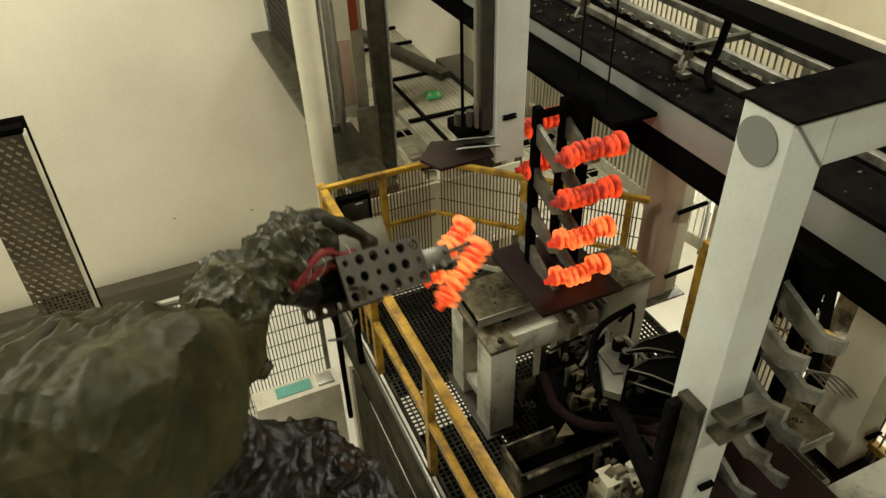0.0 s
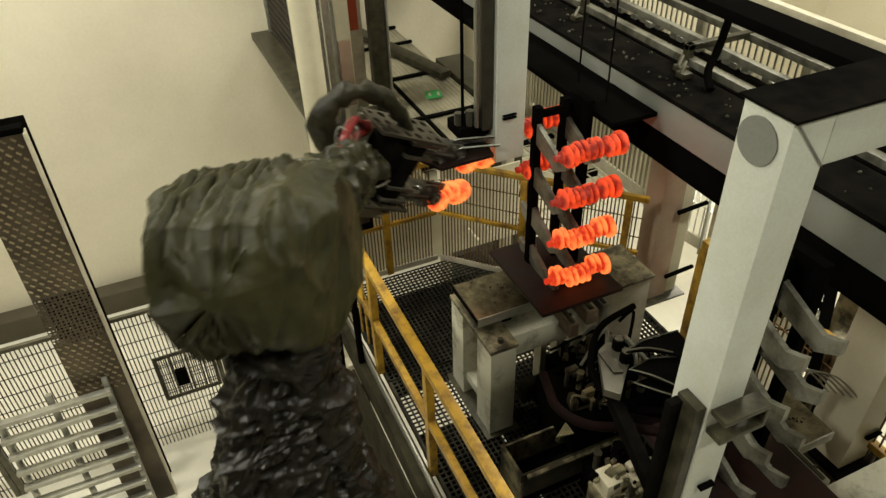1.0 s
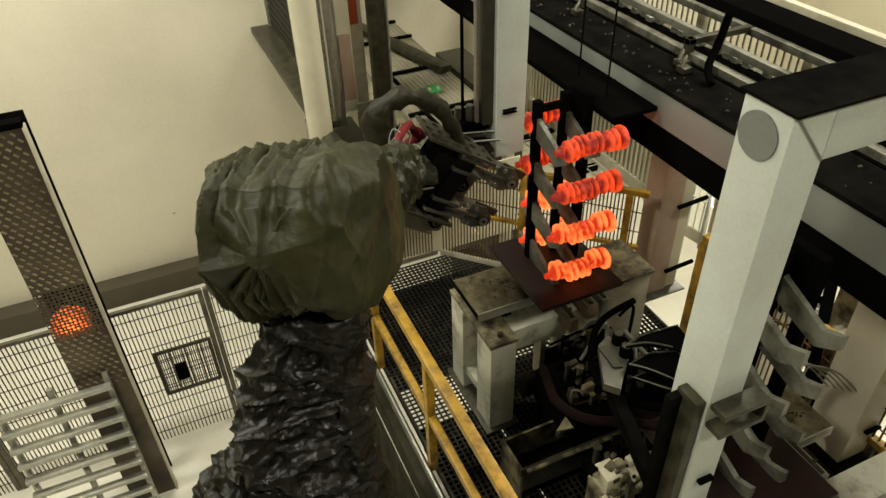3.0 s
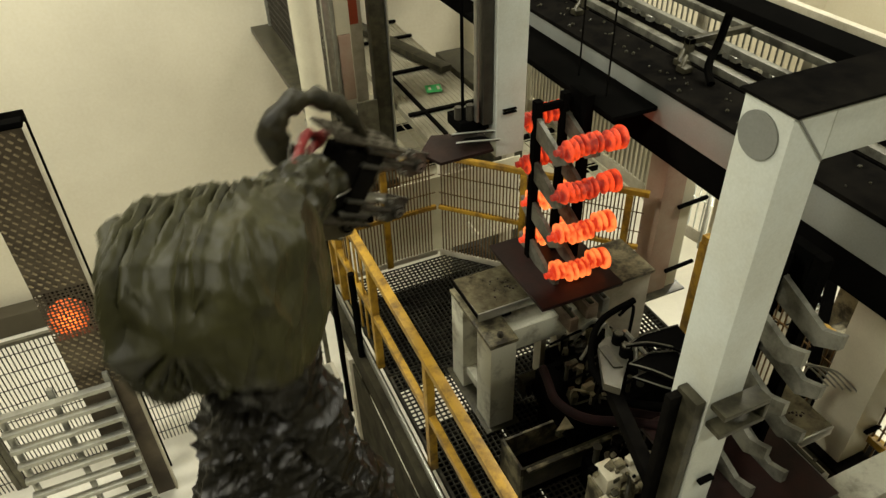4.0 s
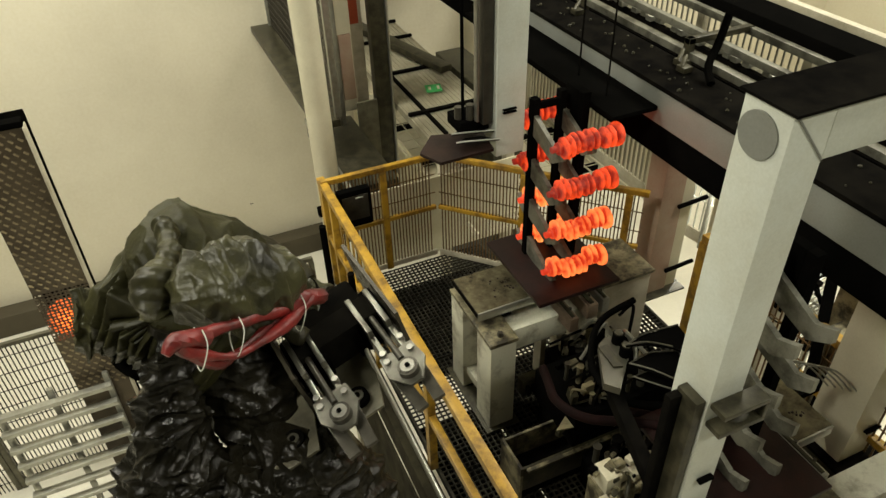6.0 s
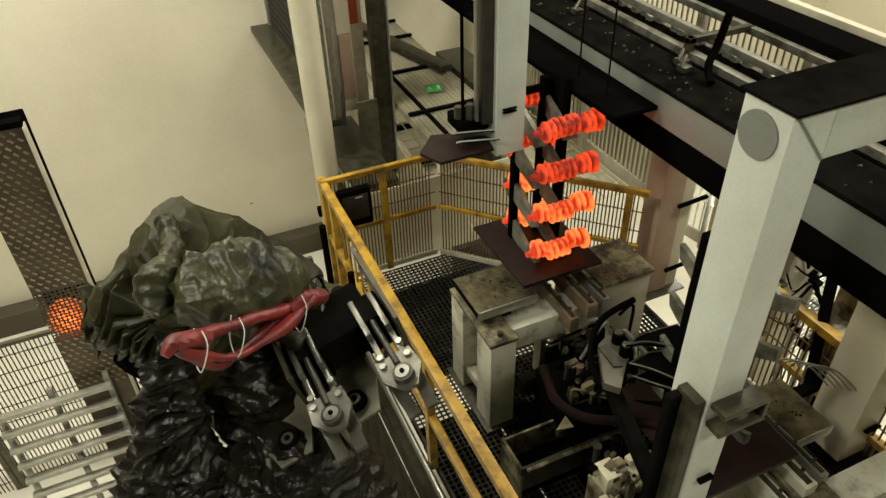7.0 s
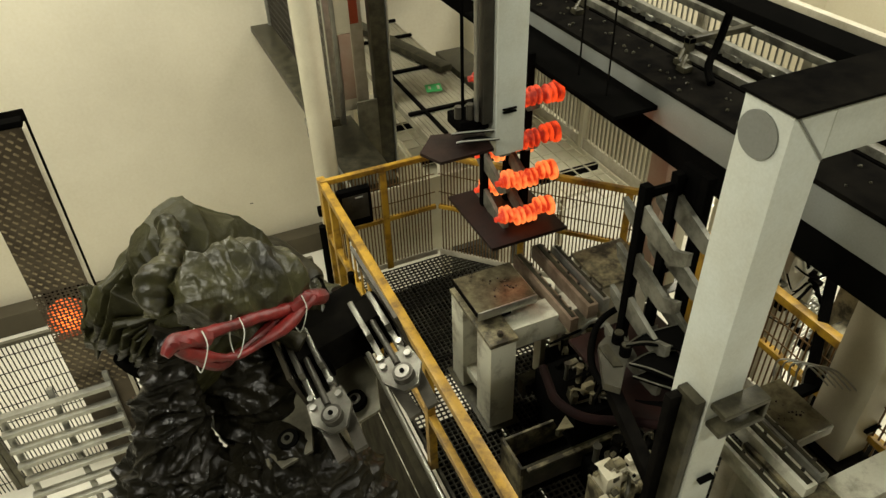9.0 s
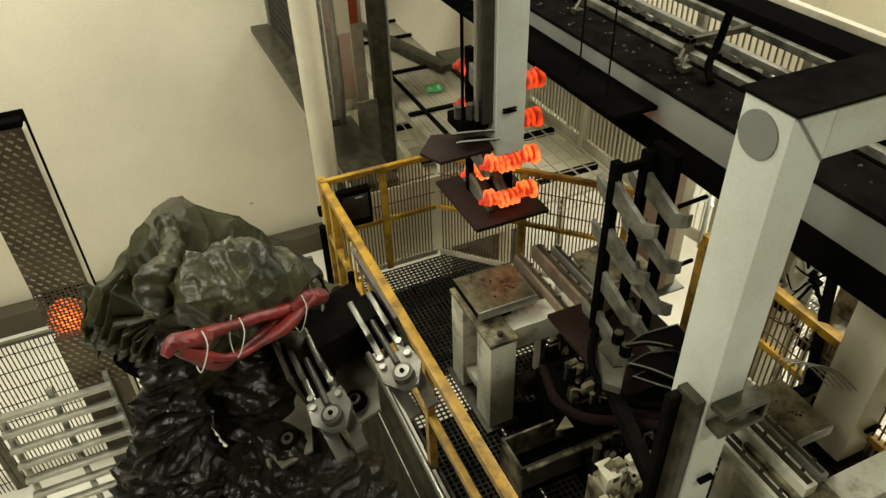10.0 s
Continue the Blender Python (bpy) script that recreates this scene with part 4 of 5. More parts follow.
            if k % 3 == 0:
                part("stub", Shape().rod((x, y, z0), (x, y, z0 + h), w * 0.6, 10).rod((x, y, z0 + h), (x, y, z0 + h + 0.012), w * 0.8, 10), mat, t)
            elif k % 3 == 1:
                part("bracket", Shape().box(-w, w, -w * 0.5, w * 0.5, 0, h, 0.004, pose(x, y, z0, 0, random.uniform(-14, 14), random.uniform(0, 90))), mat, t)
            else:
                part("pipe", Shape().tube([(x, y, z0), (x, y, z0 + h), (x + random.uniform(-0.12, 0.12), y + random.uniform(-0.12, 0.12), z0 + h), (x + random.uniform(-0.2, 0.2), y + random.uniform(-0.1, 0.1), z0 + 0.01)], 0.008, 6), mat, t)
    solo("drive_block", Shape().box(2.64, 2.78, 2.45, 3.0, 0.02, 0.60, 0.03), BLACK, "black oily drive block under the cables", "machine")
    t = thing("perforated_column", "brown diamond-plate clad column reflecting the glow", "column")
    part("cladding", Shape().box(-1.40, -0.96, 5.60, 5.68, 0.512, 2.0, 0.004), TREAD, t, "diamond-plate sheet")
    part("cladding", Shape().box(-1.40, -0.96, 5.60, 5.68, -2.5, -0.032, 0.004), TREAD, t, "diamond-plate sheet")
    # Holes and back sheet are added to show the imitated reflection.
    part("perforated_panel", holed_plate(Shape(), 13, 16, 0.034, 0.0125, 0.006, Matrix(((1, 0, 0, -1.18), (0, 0, 1, 5.60), (0, 1, 0, 0.240), (0, 0, 0, 1)))), TREAD, t, "perforated panel added so the stand-in glow shows through")
    part("back_sheet", Shape().box(-1.40, -0.96, 5.92, 5.94, -2.5, 2.0, 0.004), DARK, t, "dark sheet added to block the floor behind the holes")
    part("top_cap", Shape().box(-1.41, -0.95, 5.59, 5.69, 2.001, 2.05, 0.004), BLACK, t)
    part("edge_angle", Shape().box(-0.958, -0.94, 5.58, 5.69, -2.5, 2.0, 0.003), BEIGE, t)
    stud = part("stud", Shape().box(-0.020, 0.020, -0.006, 0.004, -0.009, 0.009, 0.003), STUD, t)
    stud.matrix_local = pose(-1.375, 5.597, 1.96, 0, 45, 0)
    for j in range(48):
        for i in range(6):
            if (i or j) and not -0.04 < 1.96 - 0.056 * j < 0.52:
                again(stud, 0, 0, 0, Matrix.Translation((0.068 * i + 0.034 * (j % 2), 0, -0.056 * j)))
    # harness and brackets on the cream machine column
    t = thing("cable_harness", "drooping black cables and brackets on the cream machine column", "cables")
    random.seed(41)
    for k in range(16):
        x, h = random.uniform(3.95, 4.8), random.uniform(0.2, 1.2)
        part("cable", Shape().tube([(x, 2.88, h), (x + random.uniform(0.0, 0.2), 2.80, h - random.uniform(0.05, 0.3)), (x + random.uniform(0.15, 0.45), 2.84, h - random.uniform(-0.1, 0.25))], random.uniform(0.006, 0.016), 6), BLACK if k % 3 else GALV, t)
    for k in range(14):
        x, h, w = random.uniform(3.9, 4.8), random.uniform(-0.3, 1.25), random.uniform(0.03, 0.09)
        part("bracket", Shape().box(x, x + w, 2.80, 2.90, h, h + w * random.uniform(0.4, 1.5), 0.004), random.choice((BLACK, DARK, GREASY, SCALED)), t)
    t = thing("wire_basket", "bent steel wire basket above the oily table", "basket")
    for k in range(5):
        part("wire", Shape().tube([(3.12 + 0.03 * k, 2.02 - 0.03 * k, 0.93), (3.12 + 0.03 * k, 2.02 - 0.03 * k, 1.08), (3.24 + 0.03 * k, 1.92 - 0.03 * k, 1.08), (3.34 + 0.03 * k, 1.80 - 0.03 * k, 0.96)], 0.006, 6), GALV, t)
    # gate with a latch box in the wire fence
    t = thing("fence_gate", "small dark mesh gate with a latch box in the fence", "gate", (-0.78, 6.30, -1.75))
    part("gate_frame", Shape().box(0, 0.62, -0.02, 0.0, 0.62, 0.66).box(0, 0.62, -0.02, 0.0, 0, 0.04).box(0, 0.04, -0.02, 0.0, 0.04, 0.62).box(0.58, 0.62, -0.02, 0.0, 0.04, 0.62), GREASY, t)
    gb = part("gate_bar", Shape().box(0.055, 0.065, -0.016, -0.006, 0.04, 0.62), WIRE, t)
    for k in range(1, 22):
        again(gb, 0.024 * k)
    for z in (0.15, 0.27, 0.39, 0.51):
        part("crosswire", Shape().rod((0.04, -0.02, z), (0.58, -0.02, z), 0.006, 6), WIRE, t)
    part("latch_box", Shape().box(0.18, 0.30, -0.08, -0.022, 0.22, 0.44, 0.006), BLACK, t)
    t = thing("roller_conveyor", "galvanised roller conveyor rails beside the wire fence", "conveyor", (-2.1, 5.2, -2.5))
    for k in range(9):
        part("rail", Shape().box(0, 1.0, 0.03 * k, 0.07 + 0.03 * k, 0.35 + 0.19 * k, 0.40 + 0.19 * k, 0.008), GALV, t)
    for x in (0.0, 0.46, 0.94):
        part("upright", Shape().bar((x + 0.03, 0.12, 0), (x + 0.03, 0.36, 2.0), 0.05, 0.05, (0, 1, 0)), GALV, t)


# ---- racks and crankshafts ----
def rack():
    t = thing("part_rack", "black steel rack with hooked arms and a dark base plate", "rack", (2.28, 3.35, 1.2), "conveyor racks")
    part("base_plate", Shape().box(-0.32, 0.32, -0.39, 0.39, -0.03, 0, 0.004), RUST, t, "sooty red-brown base plate")
    part("post", Shape().box(-0.14, -0.085, 0.13, 0.185, 0.0, 1.22, 0.006), BLACK, t)
    part("post", Shape().box(0.06, 0.11, 0.13, 0.185, 0.0, 1.24, 0.006), BLACK, t)
    part("post", Shape().box(0.14, 0.20, 0.0, 0.06, 0.0, 1.26, 0.006), BLACK, t)
    part("crossbar", Shape().box(-0.10, 0.20, 0.14, 0.17, 1.14, 1.19, 0.004), BLACK, t)
    part("suspension", Shape().box(0.14, 0.20, 0.06, 0.20, 1.0, 1.26, 0.006), BLACK, t)
    for k in range(4):
        z = 0.02 + 0.315 * k
        for x in (-0.13, 0.085):
            part("hook", Shape().plate([(0.16, 0.07), (-0.14, -0.02), (-0.25, 0.05), (-0.25, 0.13), (-0.21, 0.11), (-0.15, 0.085), (0.12, 0.20)], 0.030, Matrix(((0, 0, 1, x), (1, 0, 0, 0.02), (0, 1, 0, z - 0.05), (0, 0, 0, 1)))), DULL, t, "worn pale steel hook arm")
            part("hook", Shape().plate([(0.0, 0.08), (0.12, -0.02), (0.22, 0.04), (0.24, 0.12), (0.20, 0.11), (0.13, 0.08), (0.04, 0.18)], 0.030, Matrix(((0, 0, 1, x + 0.03), (1, 0, 0, 0.10), (0, 1, 0, z - 0.05), (0, 0, 0, 1)))), DULL, t, "worn pale steel hook arm")
    return t


def crank_mesh(mat):
    """A forged crankshaft: journals on the axis, throws beside it, webs between, a flange at one end."""
    rows = [(-0.235, 0.020, 0), (-0.195, 0.022, 0), (-0.190, 0.040, 0)]
    x = -0.19
    for k in range(4):
        f = (1, -1, -1, 1)[k] * 0.036
        rows += [(x + 0.020, 0.036, 0), (x + 0.021, 0.058, f * 0.45), (x + 0.027, 0.068, f * 0.5), (x + 0.038, 0.068, f * 0.5), (x + 0.044, 0.056, f * 0.5),
                 (x + 0.046, 0.031, f), (x + 0.062, 0.031, f), (x + 0.064, 0.056, f * 0.5), (x + 0.070, 0.068, f * 0.5), (x + 0.081, 0.068, f * 0.5), (x + 0.087, 0.058, f * 0.45), (x + 0.088, 0.036, 0)]
        x += 0.096
    rows += [(x + 0.018, 0.036, 0), (x + 0.02, 0.072, 0), (x + 0.024, 0.078, 0), (x + 0.050, 0.076, 0), (x + 0.055, 0.066, 0)]
    bm, loops, n = bmesh.new(), [], 18
    for x, r, f in rows:
        ring = []
        for k in range(n):
            a = 2 * math.pi * k / n
            q = Vector((x, f * 0.6 + r * math.cos(a), f * 0.8 + r * math.sin(a)))
            q += 0.004 * Vector((noise.noise(q * 40), noise.noise(q * 37 + Vector((3, 0, 0))), noise.noise(q * 43)))
            ring.append(bm.verts.new(q))
        loops.append(ring)
    for p, q in zip(loops, loops[1:]):
        for k in range(n):
            bm.faces.new((p[k], p[(k + 1) % n], q[(k + 1) % n], q[k]))
    bm.faces.new(loops[0][::-1])
    bm.faces.new(loops[-1])
    me = bpy.data.meshes.new("crankshaft")
    bm.to_mesh(me)
    bm.free()
    me.materials.append(mat)
    return me


# ---- robot ----
ROOT = Vector((-0.03, 2.03, -2.5))
SHOULDER = Vector((0.25, 1.96, 1.51))
ELBOW = [(0, -0.40, 1.76, 2.68), (0.3, -0.16, 1.69, 2.77), (0.5, -0.01, 1.62, 2.79), (0.7, 0.06, 1.78, 2.84), (0.9, 0.11, 2.05, 2.85), (1.2, 0.36, 2.21, 2.84), (1.5, 0.40, 2.21, 2.83), (2.0, 0.42, 2.22, 2.83), (2.5, 0.42, 2.22, 2.83), (2.7, 0.42, 2.22, 2.83), (3.3, 0.33, 2.26, 2.83), (3.8, 0.20, 2.29, 2.82), (4.0, 0.03, 1.99, 2.85), (4.25, -0.04, 1.74, 2.81), (4.5, -0.08, 1.62, 2.78), (4.75, -0.26, 1.69, 2.74), (5.0, -0.40, 1.78, 2.69), (5.25, -0.39, 1.87, 2.70), (5.5, -0.20, 2.11, 2.73), (5.75, -0.17, 2.40, 2.51), (6.1, -0.11, 2.58, 2.34), (6.8, -0.11, 2.58, 2.34), (10, -0.11, 2.58, 2.34)]
WRIST = [(0, 0.57, 2.80, 2.06), (0.3, 0.49, 2.97, 2.19), (0.5, 0.38, 3.04, 2.31), (0.7, 0.65, 3.17, 2.48), (0.9, 0.86, 3.35, 2.47), (1.2, 1.17, 3.41, 2.28), (1.5, 1.28, 3.35, 2.27), (2.0, 1.30, 3.36, 2.26), (2.5, 1.30, 3.37, 2.26), (2.7, 1.29, 3.38, 2.26), (3.3, 1.22, 3.41, 2.29), (3.8, 1.04, 3.52, 2.38), (4.0, 0.68, 3.27, 2.44), (4.25, 0.43, 3.16, 2.41), (4.5, 0.42, 3.01, 2.29), (4.75, 0.51, 2.92, 2.18), (5.0, 0.58, 2.80, 2.03), (5.25, 0.53, 2.85, 1.93), (5.5, 0.45, 2.22, 2.33), (5.75, 0.35, 2.50, 2.27), (6.1, 0.42, 2.48, 2.26), (6.8, 0.43, 2.47, 2.26), (10, 0.43, 2.47, 2.26)]
TIP = [(0, 1.24, 3.00, 1.90), (0.3, 1.08, 3.33, 1.98), (0.5, 0.92, 3.46, 2.08), (0.7, 1.22, 3.55, 2.27), (0.9, 1.45, 3.59, 2.13), (1.2, 1.78, 3.53, 1.93), (1.5, 1.88, 3.40, 1.87), (2.0, 1.89, 3.39, 1.85), (2.5, 1.89, 3.38, 1.85), (2.7, 1.88, 3.39, 1.85), (3.3, 1.82, 3.45, 1.89), (3.8, 1.65, 3.60, 2.01), (4.0, 1.23, 3.48, 2.09), (4.25, 1.03, 3.53, 2.26), (4.5, 0.92, 3.47, 2.07), (4.75, 1.14, 3.24, 2.04), (5.0, 1.25, 3.02, 1.90), (5.25, 1.24, 2.85, 1.86), (5.5, 1.09, 2.18, 2.17), (5.75, 0.65, 1.95, 2.22), (6.1, 0.48, 1.77, 2.22), (6.8, 0.46, 1.76, 2.23), (10, 0.46, 1.76, 2.23)]
COVER = {5.5: (-0.02, 2.63, 2.24), 5.75: (-0.01, 3.02, 2.01), 6.1: (0.05, 3.20, 1.84), 6.8: (0.05, 3.20, 1.84), 10: (0.05, 3.20, 1.84)}
KNUCKLE = {0: (0.52, 2.94, 2.36), 0.3: (0.46, 3.08, 2.42), 4.75: (0.535, 2.945, 2.374), 5.0: (0.53, 2.90, 2.30), 5.25: (0.44, 2.62, 2.20)}
HOSE_END = {5.5: (0.57, 2.01, 2.59), 5.75: (0.34, 2.08, 2.63), 6.1: (0.31, 1.98, 2.71), 6.8: (0.31, 1.98, 2.71), 10: (0.31, 1.98, 2.71)}
HOSE_AIM = {5.5: (0.08, 1.94, 2.75), 5.75: (-0.17, 1.81, 2.83), 6.1: (-0.16, 1.73, 2.89), 6.8: (-0.16, 1.73, 2.89), 10: (-0.16, 1.73, 2.89)}

def sleeve(s, profile, seg=40, rings=46, squash=0.8, wrinkle=0.05, power=2.6, seed=0.0, freq=40.0, bias=0.4, slope=0.0, across=False, drape=0.0, crush=0.0):
    """A cloth cover along +Z: a profile of (z, radius) rows, boxy across, with folds."""
    zs = [p[0] for p in profile]
    rs = [p[1] for p in profile]
    loops = []
    for i in range(rings + 1):
        u = i / rings
        z = zs[0] + (zs[-1] - zs[0]) * u
        r = float(np.interp(z, zs, rs))
        ring = []
        for k in range(seg):
            a = 2 * math.pi * k / seg
            c, d = math.cos(a), math.sin(a)
            n = (abs(c) ** power + abs(d) ** power) ** (-1 / power)
            q = Vector((c * n * r, d * n * r * squash, z))
            ring.append(s.bm.verts.new(q))
        loops.append(ring)
    for i in range(rings):
        for k in range(seg):
            s.bm.faces.new((loops[i][k], loops[i][(k + 1) % seg], loops[i + 1][(k + 1) % seg], loops[i + 1][k]))
    s.bm.faces.new(loops[0][::-1])
    s.bm.faces.new(loops[-1])
    s.bm.normal_update()
    moves = []
    for v in s.bm.verts:
        q = v.co
        w = Vector((q.x + seed, q.y - seed, q.z * 1.4))
        run, other = (q.x, q.z) if across else (q.z, q.x)
        mask = min(1.0, max(0.0, 1.4 * noise.noise(w * 1.7 + Vector((seed, 4, 1))) + bias - run * slope))
        pleat = 1 - abs(math.sin(freq * run + 4.0 * noise.noise(w * 2.6) + 5 * other + seed))
        ridge = (1 - abs(noise.noise(w * 2.0))) ** 3
        crumple = (1 - abs(noise.noise(w * 5.5 + Vector((2, 7, 1))))) ** 3
        fold = 0.8 * ridge + 0.22 * crumple + 0.62 * mask * pleat ** 1.3 - 0.75
        if drape:
            fold += mask * (drape * abs(math.sin(0.5 * freq * run + 3.0 * noise.noise(w * 2.2) + 3 * other)) ** 0.6 - 0.62 * pleat ** 1.3 - 0.3)
        if crush:
            w2 = Vector((q.x * 5.5 + seed, q.y * 5.5, q.z * 5.0 + 3.0 * q.x))
            fold += crush * ((1 - abs(noise.noise(w2))) ** 4 + 0.6 * (1 - abs(noise.noise(w2 * 2.3 + Vector((1, 5, 2))))) ** 3 - 0.6)
        long = Vector((q.x * 11 + seed, q.y * 2.5, q.z * 2.5)) if across else Vector((q.x * 3.0, q.y * 3.0 + seed, q.z * 9 + 4 * q.x))
        fold += 0.5 * (1 - abs(noise.noise(long))) ** 5 + 0.05 * noise.noise(w * 24.0)
        moves.append((v, v.normal * wrinkle * fold))
    for v, d in moves:
        v.co += d
    return s


def holed_plate(s, nu, nv, cell, radius, thick, m):
    """A plate with a grid of round holes through it, in x, y."""
    n = 12
    for i in range(nu):
        for j in range(nv):
            cx, cy = (i + 0.5 - nu / 2) * cell, (j + 0.5 - nv / 2) * cell
            r = radius * (1.0 if (i + j) % 3 else 0.6)
            layers = []
            for z in (0, thick):
                inner, outer = [], []
                for k in range(n):
                    a = 2 * math.pi * (k + 0.5) / n
                    c, d = math.cos(a), math.sin(a)
                    e = cell / 2 / max(abs(c), abs(d))
                    inner.append(s.bm.verts.new(m @ Vector((cx + c * r, cy + d * r, z))))
                    outer.append(s.bm.verts.new(m @ Vector((cx + c * e, cy + d * e, z))))
                layers.append((inner, outer))
            for k in range(n):
                k2 = (k + 1) % n
                (i0, o0), (i1, o1) = layers
                s.bm.faces.new((i0[k], i0[k2], o0[k2], o0[k]))
                s.bm.faces.new((i1[k], o1[k], o1[k2], i1[k2]))
                s.bm.faces.new((i0[k], i1[k], i1[k2], i0[k2]))
                s.bm.faces.new((o0[k], o0[k2], o1[k2], o1[k]))
    bmesh.ops.remove_doubles(s.bm, verts=s.bm.verts[:], dist=0.0005)
    return s


def robot():
    t = thing("forging_robot", "large robot arm in sooty olive protective covers with a gripper", "robot", ROOT)
    base = part("base_cover", sleeve(Shape(), [(0, 0.34), (2.6, 0.36), (3.2, 0.40), (3.75, 0.40), (4.15, 0.30), (4.4, 0.08)], 120, 420, 0.9, 0.06, seed=3, freq=52, bias=-0.1, crush=0.65), SOOT, t, "wrinkled black base cover")
    low = part("lower_arm", sleeve(Shape(), [(-0.25, 0.20), (0.0, 0.25), (0.35, 0.20), (0.85, 0.20), (1.05, 0.23), (1.25, 0.10)], 110, 200, 0.9, 0.05, seed=7, freq=30, bias=-0.1, crush=0.6), SOOT, t, "wrinkled black arm cover")
    bulk = sleeve(Shape(), [(-0.42, 0.08), (-0.30, 0.23), (-0.05, 0.27), (0.12, 0.22), (0.22, 0.07)], 110, 150, 0.9, 0.06, 2.6, seed=15, freq=56, bias=-0.1, crush=0.6)
    for v in bulk.bm.verts:
        v.co += Vector((0.16, -0.03, 4.28))
    part("shoulder_cover", bulk, SOOT, t, "bulging black shoulder cover")
    up = part("upper_arm", sleeve(Shape(), [(-0.36, 0.04), (-0.345, 0.17), (-0.30, 0.24), (-0.17, 0.295), (0.0, 0.315), (0.15, 0.315), (0.3, 0.275), (0.5, 0.17), (0.75, 0.13)], 240, 220, 0.95, 0.06, 4.6, seed=1, freq=150, bias=0.45, slope=4.2, across=True, drape=0.9), OLIVE, t, "olive tarpaulin elbow cover with pleats")
    skirt = part("elbow_skirt", sleeve(Shape(), [(-0.05, 0.05), (0.3, 0.12), (0.6, 0.19), (0.9, 0.24), (1.2, 0.23), (1.4, 0.10)], 130, 220, 0.8, 0.06, 2.4, seed=12, freq=60, bias=0.1, crush=0.8), SOOT, t, "hanging pleated black cover")
    fore = part("forearm_sleeve", sleeve(Shape(), [(-0.06, 0.05), (0.0, 0.11), (0.15, 0.125), (0.35, 0.145), (0.55, 0.12), (0.75, 0.145), (0.95, 0.12)], 90, 200, 1.0, 0.06, 2.0, seed=5, freq=80, bias=0.4, crush=0.9), SLEEVING, t, "crumpled dark olive forearm sleeve")
    blob = part("wrist_cover", sleeve(Shape(), [(-0.24, 0.03), (-0.20, 0.11), (-0.10, 0.165), (0.04, 0.18), (0.14, 0.15), (0.20, 0.09), (0.215, 0.03)], 150, 130, 0.95, 0.045, 2.1, seed=21, freq=95, bias=0.7, drape=0.5, crush=0.4), SLEEVING, t, "round wrinkled olive wrist cover")
    lobe = part("motor_cover", sleeve(Shape(), [(-0.30, 0.06), (-0.22, 0.17), (0.0, 0.21), (0.22, 0.18), (0.34, 0.06)], 90, 110, 1.0, 0.05, 2.6, seed=9, freq=60, bias=0.3, across=True), OLIVE, up, "bulging olive motor cover")
    cable = part("cable_sleeve", Shape().tube([(0.032, -0.254, -0.352), (0.052, -0.158, -0.403), (0.041, -0.048, -0.448), (0.03, 0.058, -0.476), (0.04, 0.114, -0.456)], lambda u: 0.052 + 0.003 * math.sin(70 * u) + 0.010 * math.sin(13 * u), 28, 0.07, 24), SLEEVING, up, "crumpled dark olive cable sleeve")
    part("collar", Shape().rod((-0.05, 0.30, 0.02), (-0.05, 0.36, 0.02), 0.10, 24, 0.085), BLACK, up, "black collar ring")
    for k, (x, y) in enumerate(((0.10, 0.28), (-0.08, 0.30))):
        part("buckle", Shape().box(x - 0.02, x + 0.02, y, y + 0.03, 0.28, 0.32, 0.006), STEEL, up)
    grip = part("gripper", Shape().box(-0.17, 0.17, -0.10, 0.07, 0.06, 0.22, 0.02).rod((0, 0, -0.12), (0, 0, 0.07), 0.06, 20).box(-0.19, 0.19, -0.09, 0.09, 0.21, 0.34, 0.015), DARK, t, "blackened twin-jaw gripper body")
    m = Matrix(((0, 0, 1, 0.234), (1, 0, 0, 0), (0, 1, 0, 0.18), (0, 0, 0, 1)))
    part("perforated_plate", holed_plate(Shape(), 3, 6, 0.085, 0.027, 0.016, m), HOLED, grip, "perforated steel plate")
    m = Matrix(((0, 0, 1, -0.25), (1, 0, 0, 0), (0, 1, 0, 0.18), (0, 0, 0, 1)))
    part("perforated_plate", holed_plate(Shape(), 3, 6, 0.085, 0.027, 0.016, m), HOLED, grip, "perforated steel plate")
    for x in (-0.155, 0.155):
        part("jaw_block", Shape().box(x - 0.075, x + 0.075, -0.10, 0.06, 0.16, 0.36, 0.02), BLACK, grip, "black jaw block")
        for dx in (-0.055, 0.033):
            part("jaw_bar", Shape().box(x + dx, x + dx + 0.024, -0.10, 0.10, 0.20, 0.42, 0.006).box(x + dx, x + dx + 0.024, -0.045, 0.06, 0.42, 0.64, 0.006), JAW, grip, "worn steel jaw bar")
        part("jaw_spring", Shape().rod((x, 0.07, 0.26), (x, 0.07, 0.60), 0.014, 10), GUN, grip)
        end = part("end_plate", Shape().plate([(-0.075, -0.10), (0.075, -0.10), (0.085, 0.0), (0.03, 0.085), (-0.03, 0.085), (-0.085, 0.0)], 0.014, Matrix(((1, 0, 0, x), (0, 0, -1, 0.062), (0, 1, 0, 0.64), (0, 0, 0, 1)))), JAW, grip, "worn steel end plate")
        part("roller", Shape().rod((x, 0.062, 0.66), (x, 0.092, 0.66), 0.042, 24), GUN, end, "dark roller rim")
        part("roller_face", Shape().rod((x, 0.092, 0.66), (x, 0.097, 0.66), 0.030, 24), STEEL, end)
        part("roller_bolt", Shape().rod((x, 0.097, 0.66), (x, 0.103, 0.66), 0.010, 10), BLACK, end)
